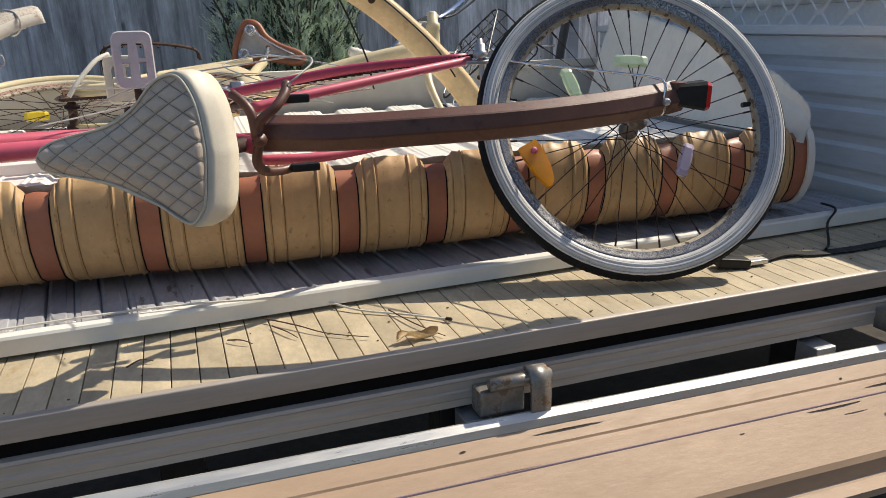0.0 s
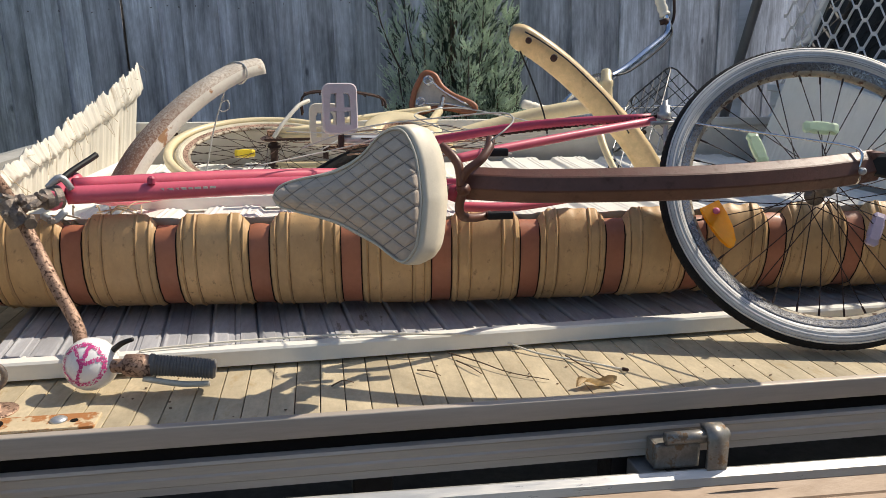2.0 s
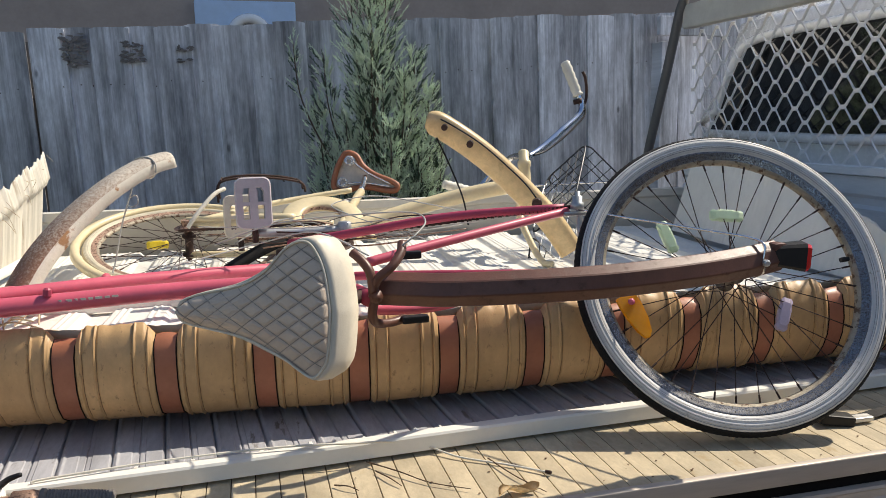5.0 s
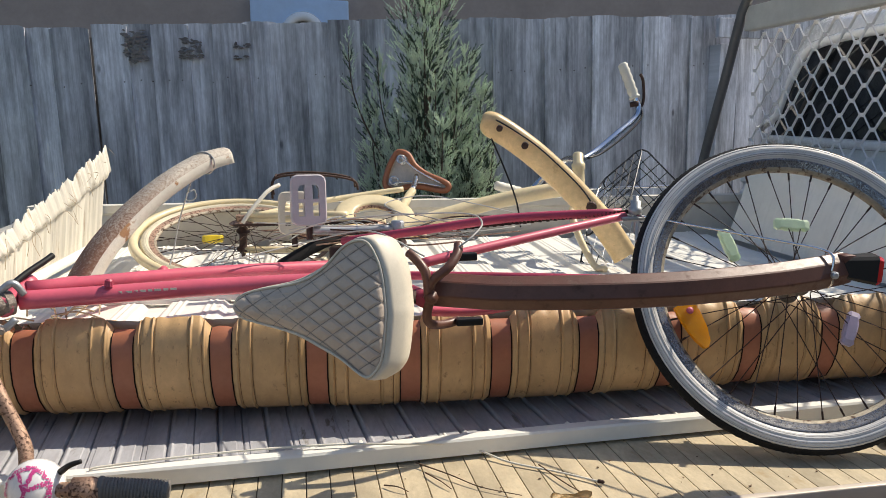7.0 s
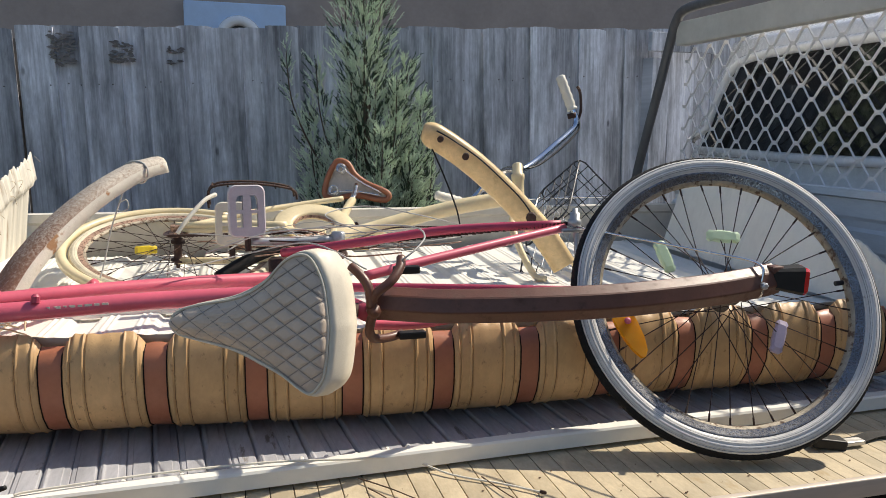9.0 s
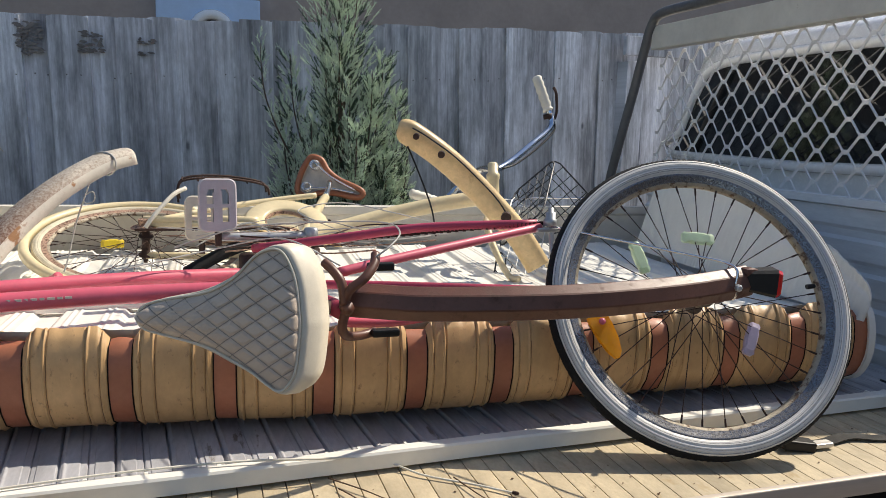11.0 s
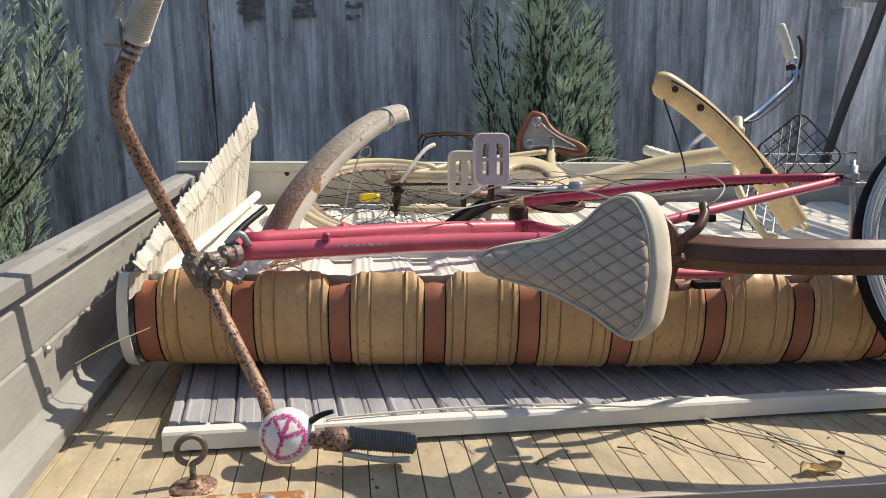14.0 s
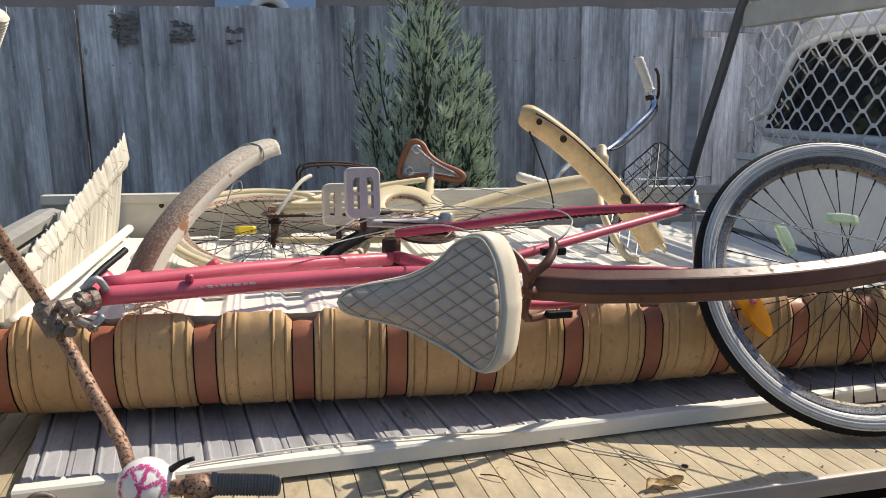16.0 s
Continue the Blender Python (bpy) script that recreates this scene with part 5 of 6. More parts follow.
def dome(a, b):
    r = math.hypot(a, b)
    h = 0.0405 * math.sqrt(max(0.0, 1 - (r / 0.0475) ** 2))
    return bell_c + bu * a + bv * b + bell_d * h


bm = B()
rnd = random.Random(5)
spots = []
for i in range(330):
    a = rnd.uniform(0, 6.283)
    r = 0.0335 + rnd.uniform(-0.0032, 0.0032)
    spots.append((r * math.cos(a), r * math.sin(a)))
for ang in (math.pi / 2 + 0.30, -math.pi / 2 + 0.95 + 0.3, -math.pi / 2 - 0.8 + 0.3, -math.pi / 2 + 0.3):
    for i in range(70):
        r = rnd.uniform(0, 0.032)
        w_ = rnd.uniform(-0.003, 0.003)
        spots.append((r * math.cos(ang) - w_ * math.sin(ang), r * math.sin(ang) + w_ * math.cos(ang)))
for a, b in spots:
    p = dome(a, b)
    nn = (p - (bell_c - bell_d * 0.01)).normalized()
    s = nn.orthogonal().normalized()
    t2 = nn.cross(s)
    rr = rnd.uniform(0.0009, 0.0017)
    bm.faces.new([bm.verts.new(p + nn * 0.0008 + (s * math.cos(q) + t2 * math.sin(q)) * rr) for q in (0, 1.05, 2.1, 3.14, 4.19, 5.24)])
tagged(part("peace_sign", bm, M["magenta"], bellp, "magenta dots forming a peace sign"), kind="stuff")
bm = B()
tube(bm, [(-0.325, 1.262, 0.975), (-0.305, 1.25, 0.992), (-0.285, 1.245, 1.0)], 0.006, 8, 4, scale=lambda t: 1 - 0.4 * t)
part("bell_lever", bm, M["black_plastic"], bellp, "black bell lever", True)

# saddle seen from above: quilted top, ivory rim
SA, SB, SN = Vector((0.85756, -0.5129, 0.03898)), Vector((0.03632, 0.13597, 0.99005)), Vector((-0.51309, -0.84761, 0.13523))
SO = Vector((-0.036, 1.313, 1.237))
UP = [(-0.0023, -0.0069), (0.0107, 0.0125), (0.0482, 0.0252), (0.1216, 0.0397), (0.1675, 0.063), (0.2024, 0.0974), (0.2271, 0.1105), (0.2496, 0.1082), (0.2673, 0.0827), (0.2773, 0.0509), (0.2836, 0.0)]
LO = [(-0.0023, -0.0075), (0.0109, -0.0234), (0.0486, -0.032), (0.1222, -0.0461), (0.1684, -0.0648), (0.2038, -0.0819), (0.2287, -0.0985), (0.2514, -0.1088), (0.2688, -0.0942), (0.2783, -0.0694), (0.2838, -0.006)]
upc = smooth_path([(a, b, 0) for a, b in UP], 10)
loc = smooth_path([(a, b, 0) for a, b in LO], 10)


def seat_pt(i, t):
    """i along, t in -1..1 across; returns plane coordinates"""
    a, b = loc[i], upc[i]
    return a + (b - a) * (t + 1) / 2


def seat_h(p, i, t):
    k = i / (len(upc) - 1)
    dome_ = 0.016 * (1 - abs(t) ** 2.6) * min(1, k / 0.12) ** 0.5 * (1 - max(0, (k - 0.8) / 0.2) ** 2.4)
    g = 0.0
    for ang in (0.58, -0.58):
        q = (p.x * math.sin(ang) + p.y * math.cos(ang)) / 0.0235
        d = abs(q - round(q)) * 0.0235
        g = max(g, math.exp(-(d / 0.0022) ** 2))
    return dome_ - 0.0028 * g * (1 - abs(t) ** 8)


saddle = part("saddle", B(), M["seat"], bike, "wide cream quilted vinyl saddle")
saddle.data.clear_geometry()
bm = B()
rows = []
nt = 110
for i in range(len(upc)):
    rows.append([])
for i in range(len(upc)):
    for j in range(nt + 1):
        t = -1 + 2 * j / nt
        p = seat_pt(i, t)
        rows[i].append(bm.verts.new(SO + SA * p.x + SB * p.y + SN * seat_h(p, i, t) - (Vector(bike.location))))
for a, b in zip(rows, rows[1:]):
    for j in range(nt):
        bm.faces.new((a[j], a[j + 1], b[j + 1], b[j]))
for f in bm.faces:
    f.smooth = True
bmesh.ops.recalc_face_normals(bm, faces=bm.faces)
bm.to_mesh(saddle.data); bm.free()
# stitched seams along the quilting
bm = B()
for ang in (0.58, -0.58):
    nrm2 = Vector((math.sin(ang), math.cos(ang), 0))
    dr = Vector((nrm2.y, -nrm2.x, 0))
    for k in range(-9, 16):
        run = []
        for s in np.arange(-0.2, 0.42, 0.004):
            p = nrm2 * (k * 0.0235) + dr * float(s)
            hit_ = None
            i = min(range(len(upc)), key=lambda q: abs((loc[q].x + upc[q].x) / 2 - p.x))
            a, b = loc[i], upc[i]
            if b.y - a.y > 0.004 and abs((a.x + b.x) / 2 - p.x) < 0.006:
                t = 2 * (p.y - a.y) / (b.y - a.y) - 1
                if -0.97 < t < 0.97:
                    hit_ = SO + SA * p.x + SB * p.y + SN * (seat_h(p, i, t) + 0.0012)
            if hit_ is not None:
                run.append(hit_)
            elif len(run) > 2:
                tube(bm, run, 0.0006, 4)
                run = []
        if len(run) > 2:
            tube(bm, run, 0.0006, 4)
tagged(part("stitching", bm, M["seam"], saddle, "dark stitched quilting lines"), kind="stuff")
# rim: from the edge of the top back to the underside
edge = [Vector((p.x, p.y, 0)) for p in upc] + [Vector((p.x, p.y, 0)) for p in loc[::-1]]
bm = B()
BK = Vector((0.046, 0.034, -0.004))
cen = Vector((0.17, 0, 0))
rows = []
for q in edge:
    out = (q - cen)
    out = out / max(out.length, 1e-4)
    P = SO + SA * q.x + SB * q.y
    o3 = SA * out.x + SB * out.y
    k = min(1, max(0, q.x) / 0.18)
    rows.append([bm.verts.new(P - SN * 0.001), bm.verts.new(P + o3 * 0.004 + SN * 0.002), bm.verts.new(P + o3 * 0.008 + BK * 0.15), bm.verts.new(P + o3 * 0.010 + BK * 0.5 * (0.5 + 0.5 * k)), bm.verts.new(P + o3 * 0.004 + BK * (0.5 + 0.5 * k)), bm.verts.new(P - o3 * 0.012 + BK * 1.02 * (0.5 + 0.5 * k))])
m_ = len(rows)
for i in range(m_):
    A_, B_ = rows[i], rows[(i + 1) % m_]
    for j in range(5):
        bm.faces.new((A_[j], A_[j + 1], B_[j + 1], B_[j]))
bm.faces.new([r[5] for r in rows])
part("saddle_rim", bm, M["seat_side"], saddle, "smooth ivory vinyl rim", True)
bm = B()
tube(bm, [SO + SA * q.x + SB * q.y + SN * 0.0025 for q in edge[4:-4:2]], 0.0022, 6, 1)
part("piping", bm, M["seat_side"], saddle, "raised ivory piping", True)
bm = B()
tube(bm, [(0.20, 1.26, 1.235), (0.26, 1.32, 1.228), (0.29, 1.38, 1.222)], 0.0125, 12, 4)
lathe(bm, (0.212, 1.262, 1.20), (0, 0, 1), [(0, 0.018), (0.07, 0.018)], 14)
part("seat_post", bm, M["rust_dark"], bike, "rusty seat post and clamp", True)

# rear mudguard with lamp, wire stays and brake
FEN = [(0.302, 1.298, 1.252), (0.365, 1.266, 1.252), (0.428, 1.240, 1.252), (0.571, 1.199, 1.257), (0.725, 1.181, 1.261), (0.90, 1.187, 1.268), (1.021, 1.201, 1.276), (1.075, 1.212, 1.281)]
bm = B()
prof = [(-0.030, -0.020), (-0.030, -0.008), (-0.029, -0.005), (-0.014, 0.010), (-0.011, 0.0115), (0.012, 0.0115), (0.015, 0.010), (0.029, -0.005), (0.030, -0.008), (0.030, -0.020), (0.0275, -0.020), (0.0275, -0.007), (0.0135, 0.0075), (0.011, 0.009), (-0.011, 0.009), (-0.0135, 0.0075), (-0.0275, -0.007), (-0.0275, -0.020)]
sweep(bm, smooth_path(FEN, 6), prof, up=(-0.05, -1, 0.28))
fender = part("rear_mudguard", bm, M["brown_fender"], bike, "rusty brown steel rear mudguard")
LM = Matrix.Translation((1.085, 1.206, 1.280)) @ pose(0, 0, 0, 6, 2, -22)
bm = B()
sweep(bm, [LM @ Vector((-0.026, 0, 0)), LM @ Vector((0.0, 0, 0)), LM @ Vector((0.030, 0, 0))], [(-0.026, -0.020), (-0.020, -0.026), (0.020, -0.026), (0.026, -0.020), (0.026, 0.020), (0.020, 0.026), (-0.020, 0.026), (-0.026, 0.020)], up=(0, 0, 1), scale=lambda t: 0.72 + 0.32 * t)
lamp = part("rear_lamp", bm, M["black_plastic"], fender, "black rear lamp body")
bm = B()
sweep(bm, [LM @ Vector((0.030, 0, 0)), LM @ Vector((0.036, 0, 0)), LM @ Vector((0.039, 0, 0))], [(-0.026, -0.020), (-0.020, -0.026), (0.020, -0.026), (0.026, -0.020), (0.026, 0.020), (0.020, 0.026), (-0.020, 0.026), (-0.026, 0.020)], up=(0, 0, 1), scale=lambda t: 1.04 - 0.15 * t)
part("red_lens", bm, M["red"], fender, "glossy red lamp lens")
bm = B()
box(bm, 1.052, 1.080, 1.195, 1.225, 1.288, 1.306, 0.008)
part("lamp_bracket", bm, M["brown_fender"], fender)
for dz, z1 in ((0.034, 1.345), (-0.032, 1.205)):
    bm = B()
    tube(bm, [(1.022, 1.190, 1.277), (1.027, 1.195, 1.277 + dz * 0.8), (1.02, 1.225, 1.277 + dz * 1.1), (0.97, 1.29, 1.278 + dz * 1.3), (0.80, 1.53, z1)], 0.0026, 8, 6)
    part("wire_stay", bm, M["chrome"], bike, "thin chrome mudguard stay", True)
bm = B()
lathe(bm, (1.024, 1.186, 1.272), (0, -1, 0.1), [(0, 0.007), (0.006, 0.007), (0.008, 0.004)], 8)
part("stay_bolt", bm, M["galv"], bike)
bm = B()
tube(bm, [(0.292, 1.272, 1.247), (0.30, 1.262, 1.275), (0.325, 1.262, 1.295), (0.345, 1.28, 1.315), (0.352, 1.30, 1.33)], 0.0085, 8, 5)
tube(bm, [(0.292, 1.265, 1.25), (0.288, 1.27, 1.285), (0.276, 1.285, 1.305), (0.262, 1.30, 1.318)], 0.0085, 8, 5)
tube(bm, [(0.296, 1.268, 1.24), (0.290, 1.272, 1.21), (0.300, 1.285, 1.19), (0.33, 1.31, 1.182), (0.36, 1.33, 1.183)], 0.0085, 8, 5)
lathe(bm, (0.297, 1.272, 1.243), (-0.1, -1, 0.1), [(0, 0.013), (0.012, 0.013), (0.014, 0.008), (0.024, 0.008)], 8)
part("rim_brake", bm, M["brown_fender"], bike, "dark corroded caliper brake", True)
for a, b in (((0.345, 1.33, 1.293), (0.395, 1.345, 1.308)), ((0.35, 1.30, 1.178), (0.40, 1.32, 1.192))):
    bm = B()
    box(bm, a[0], b[0], a[1], b[1], a[2], b[2], 0.004)
    part("brake_pad", bm, M["black_plastic"], bike, "black rubber brake pad")
for pts in ([(0.345, 1.285, 1.325), (0.375, 1.29, 1.345), (0.405, 1.34, 1.362), (0.40, 1.43, 1.368), (0.33, 1.58, 1.352), (0.15, 1.78, 1.315), (0.0, 1.85, 1.26)],
            [(0.30, 1.36, 1.30), (0.22, 1.60, 1.315), (0.10, 1.80, 1.265), (-0.1, 1.72, 1.235)],
            [(0.36, 1.95, 1.30), (0.30, 2.0, 1.33), (0.42, 2.05, 1.345), (0.55, 2.0, 1.325), (0.66, 1.95, 1.30)]):
    bm = B()
    tube(bm, pts, 0.0017, 6, 8)
    part("brake_cable", bm, M["cable"], bike, "grey brake cable", True)
rnd = random.Random(21)
for k in range(20):
    x0_, y0_ = rnd.uniform(-0.05, 0.25), rnd.uniform(1.86, 2.2)
    x1_, y1_ = rnd.uniform(0.30, 0.66), rnd.uniform(1.78, 2.15)
    zz = rnd.uniform(1.225, 1.295)
    bm = B()
    tube(bm, [(x0_, y0_, zz), (x0_ * 0.6 + x1_ * 0.4, (y0_ + y1_) / 2 + rnd.uniform(-0.12, 0.12), zz + rnd.uniform(-0.01, 0.05)), (x0_ * 0.3 + x1_ * 0.7, (y0_ + y1_) / 2 + rnd.uniform(-0.06, 0.06), zz + rnd.uniform(-0.01, 0.02)), (x1_, y1_, zz + rnd.uniform(-0.02, 0.02))], rnd.choice((0.0012, 0.0016, 0.0022)), 5, 6)
    part("tangled_wire", bm, M[rnd.choice(("cable", "rust_dark", "rust"))], bike, smooth=True)
# front mudguard, rust-stained white, standing up
bm = B()
FF = [(-0.435, 1.79, 1.165), (-0.39, 1.84, 1.25), (-0.33, 1.90, 1.326), (-0.258, 1.97, 1.392), (-0.18, 2.045, 1.442), (-0.122, 2.10, 1.460)]
prof2 = [(-0.034, -0.026), (-0.034, 0.0), (-0.028, 0.010), (-0.012, 0.015), (0.012, 0.015), (0.028, 0.010), (0.034, 0.0), (0.034, -0.022), (0.031, -0.022), (0.031, -0.001), (0.026, 0.007), (0.011, 0.012), (-0.011, 0.012), (-0.026, 0.007), (-0.031, -0.001), (-0.031, -0.022)]
for k, f in enumerate(sweep(bm, smooth_path(FF, 6), prof2, up=(-0.68, -0.55, 0.55), scale=lambda t: 1.18)):
    f.material_index = 0 if k % len(prof2) in (1, 2, 3, 4, 5) else 1
ffo = part("front_mudguard", bm, [M["rusty_white"], M["white_fender"]], bike, "rust-streaked chalky white front mudguard", True)
bm = B()
fp, fs, fu, fd = frames(smooth_path(FF, 6), (-0.68, -0.55, 0.55))[25]
tie = [fp + fs * 0.046 * math.cos(a) + fu * (0.029 * math.sin(a) - 0.008) + fd * 0.004 * math.sin(2 * a) for a in np.linspace(0, 2 * math.pi, 19)[:-1]]
tube(bm, tie, 0.0024, 6, 1, True)
low = min((fp + fs * 0.046, fp - fs * 0.046), key=lambda p: p.z)
tube(bm, [low + fu * 0.004, low + Vector((0.0, -0.004, -0.035)), low + Vector((-0.040, 0.01, -0.15)), Vector((-0.262, 2.10, 1.20)), Vector((-0.272, 2.09, 1.165))], 0.0022, 6, 6)
tube(bm, [low + Vector((-0.018, -0.004, -0.085)), low + Vector((0.002, -0.01, -0.075)), low + Vector((0.006, -0.01, -0.095)), low + Vector((-0.010, -0.008, -0.105)), low + Vector((-0.022, -0.004, -0.10))], 0.0014, 5, 5)
part("mudguard_wire", bm, M["cable"], bike, "bent wire stay tied round the mudguard", True)
bm = B()
tube(bm, [(-0.43, 1.60, 1.215), (-0.435, 1.70, 1.20), (-0.42, 1.80, 1.185), (-0.37, 1.88, 1.17)], 0.017, 10, 4)
tube(bm, [(-0.43, 1.60, 1.19), (-0.40, 1.72, 1.16), (-0.32, 1.90, 1.145), (-0.28, 1.95, 1.14)], 0.0105, 10, 4)
tube(bm, [(-0.30, 1.93, 1.145), (-0.28, 1.96, 1.165), (-0.26, 1.95, 1.18)], 0.012, 8, 4)
part("fork", bm, M["pink"], bike, "pink front fork", True)


def pedal(parent, at, rx, rz, material, label, w=0.088, h=0.128):
    """One moulded plate with two pairs of slots."""
    m = Matrix.Translation(at) @ pose(0, 0, 0, rx, 0, rz)
    hw, hh, rad_ = w / 2, h / 2, 0.019
    xs = [-hw, -hw + 0.003, -hw + 0.009, -hw + 0.017, -0.027, -0.010, 0.010, 0.027, hw - 0.017, hw - 0.009, hw - 0.003, hw]
    zs = [-hh, -hh + 0.003, -hh + 0.009, -hh + 0.017, -hh + 0.024, -0.006, 0.003, hh - 0.036, hh - 0.026, hh - 0.017, hh - 0.009, hh - 0.003, hh]
    xs[4], xs[7] = -hw + 0.0185, hw - 0.0185
    bm = B()
    V = {}
    ni, nk = len(xs) - 1, len(zs) - 1

    def vert(i, k, s):
        if (i, k, s) not in V:
            cx, cz = xs[i], zs[k]
            dx, dz = abs(cx) - (hw - rad_), abs(cz) - (hh - rad_)
            if dx > 0 and dz > 0:
                q = max(dx, dz) / math.hypot(dx, dz)
                cx, cz = math.copysign(hw - rad_ + dx * q, cx), math.copysign(hh - rad_ + dz * q, cz)
            if k == 8 and 4 <= i <= 7:
                cx *= 0.80
            edge_ = i in (0, ni) or k in (0, nk)
            V[i, k, s] = bm.verts.new(m @ Vector((cx, s * (0.010 if edge_ else 0.0145), cz)))
        return V[i, k, s]

    holes = {(i, k) for i in (4, 6) for k in (4, 6, 7)}
    cells = [(i, k) for i in range(ni) for k in range(nk) if (i, k) not in holes]
    for i, k in cells:
        bm.faces.new([vert(a, b, -1) for a, b in ((i, k), (i + 1, k), (i + 1, k + 1), (i, k + 1))])
        bm.faces.new([vert(a, b, 1) for a, b in ((i, k + 1), (i + 1, k + 1), (i + 1, k), (i, k))])
        for di, dk, p, q in ((-1, 0, (i, k), (i, k + 1)), (1, 0, (i + 1, k), (i + 1, k + 1)), (0, -1, (i, k), (i + 1, k)), (0, 1, (i, k + 1), (i + 1, k + 1))):
            if (i + di, k + dk) not in cells:
                bm.faces.new((vert(*p, -1), vert(*q, -1), vert(*q, 1), vert(*p, 1)))
    pd = part("pedal", bm, material, parent, label)
    bm = B()
    tube(bm, [m @ Vector((0, 0.0, -h / 2)), m @ Vector((0, 0, -h / 2 - 0.035))], 0.008, 8)
    part("spindle", bm, M["rust_dark"], pd)


pedal(bike, (0.098, 1.91, 1.352), -6, 4, M["pedal"], "chalky grey plastic pedal")
bm = B()
tube(bm, [(0.095, 1.915, 1.275), (0.20, 1.925, 1.272), (0.325, 1.933, 1.272)], 0.011, 8, 3)
lathe(bm, (0.325, 1.933, 1.25), (0, 0, 1), [(0, 0.018), (0.04, 0.018), (0.043, 0.014)], 14)
part("crank_arm", bm, M["galv"], bike, "grey steel crank arm", True)
bm = B()
for k in range(64):
    f = k / 63
    p = Vector((0.30, 1.80, 1.275)) * (1 - f) + Vector((0.80, 1.56, 1.350)) * f
    box(bm, p.x - 0.004, p.x + 0.004, p.y - 0.004, p.y + 0.004, p.z - 0.004 + 0.0015 * (k % 2), p.z + 0.004)
tagged(part("chain", bm, M["rust_dark"], bike, "rusty chain"), kind="stuff")
bm = B()
lathe(bm, (0.27, 1.93, 1.235), (0.0, -0.15, 1), [(0, 0.075), (0.003, 0.078), (0.006, 0.075)], 40)
part("chainring", bm, M["rust_dark"], bike, "dark rusty chainring")

# ---- cream bicycle lying behind ----
cb = thing("cream_bicycle", (0.4, 2.35, 1.11), "old cream bicycle lying on its side behind the pink one", "bicycle")
cat_, cu, cv, cn = wheel_parts(cb, (-0.10, 2.395, 1.182), (0.05, -0.25, 0.97), 0.30, 0.0140, (M["cream_tyre"], M["cream_tyre"]), M["rust"], 36, M["rust_dark"], M["rust_dark"], 3)
WC2 = Vector((-0.10, 2.395, 1.182))
bm = B()
arc = [WC2 + (cu * math.cos(a) + cv * math.sin(a)) * 0.318 + cn * 0.012 for a in np.linspace(0.9, 4.0, 40)]
sweep(bm, arc, [(-0.014, -0.010), (-0.011, 0.005), (0.0, 0.009), (0.011, 0.005), (0.014, -0.010), (0.012, -0.010), (0.0, 0.006), (-0.012, -0.010)], up=cn)
part("rear_mudguard", bm, M["cream"], cb, "cream rear mudguard", True)
reflector(cb, WC2 + Vector((-0.086, -0.044, 0.012)), Vector((1, 0.05, 0)), Vector((0, 0.4, 0.9)).normalized(), Vector((0, -0.9, 0.4)).normalized(), 0.062, 0.026, M["yellow"], "yellow spoke reflector")
for pts, r in (([(-0.10, 2.40, 1.245), (0.05, 2.36, 1.25), (0.20, 2.30, 1.25), (0.33, 2.26, 1.245)], 0.0105),
               ([(-0.10, 2.42, 1.245), (0.10, 2.55, 1.275), (0.30, 2.64, 1.295), (0.44, 2.66, 1.31)], 0.010),
               ([(-0.10, 2.40, 1.15), (0.20, 2.30, 1.16), (0.33, 2.26, 1.17)], 0.0105)):
    bm = B()
    tube(bm, pts, r, 10, 5)
    part("stay", bm, M["cream"], cb, smooth=True)
bm = B()
tube(bm, [(0.34, 2.25, 1.215), (0.42, 2.50, 1.27), (0.46, 2.66, 1.285), (0.485, 2.74, 1.295)], 0.015, 12, 4)
part("seat_tube", bm, M["cream"], cb, smooth=True)
bm = B()
tube(bm, [(0.34, 2.27, 1.215), (0.46, 2.315, 1.238), (0.65, 2.33, 1.285), (0.80, 2.31, 1.318), (0.93, 2.285, 1.34)], 0.0245, 14, 5)
part("main_tube", bm, M["cream"], cb, "thick cream main tube", True)
bm = B()
lathe(bm, (0.975, 2.345, 1.415), (-0.05, -0.28, -0.75), [(-0.035, 0.012), (-0.03, 0.017), (0.0, 0.017), (0.004, 0.022), (0.02, 0.022), (0.024, 0.019), (0.11, 0.019), (0.114, 0.023), (0.13, 0.023), (0.134, 0.016)], 16)
part("head_tube", bm, M["cream"], cb, smooth=True)
bm = B()
lathe(bm, (0.985, 2.36, 1.405), (0.05, 0.28, 0.75), [(0, 0.014), (0.012, 0.020), (0.03, 0.020), (0.045, 0.012)], 14)
part("headset", bm, M["chrome"], cb, "dull chrome headset", True)
for pts in ([(0.955, 2.29, 1.30), (0.905, 2.20, 1.27), (0.90, 2.13, 1.21), (0.925, 2.06, 1.13), (0.945, 2.02, 1.125)], [(0.97, 2.28, 1.31), (1.02, 2.25, 1.27), (1.06, 2.16, 1.19), (1.09, 2.10, 1.13)]):
    bm = B()
    tube(bm, pts, 0.0135, 10, 5, scale=lambda t: 1 - 0.35 * t)
    part("fork_leg", bm, M["cream"], cb, smooth=True)
CABLE_FF = [(0.625, 2.08, 1.552), (0.661, 2.058, 1.530), (0.736, 2.052, 1.481), (0.806, 2.046, 1.421), (0.876, 2.04, 1.352), (0.93, 2.03, 1.27)]
bm = B()
YF = [(0.590, 2.118, 1.545), (0.625, 2.115, 1.535), (0.70, 2.105, 1.487), (0.78, 2.10, 1.425), (0.87, 2.09, 1.34), (0.95, 2.065, 1.25), (1.012, 2.04, 1.155)]
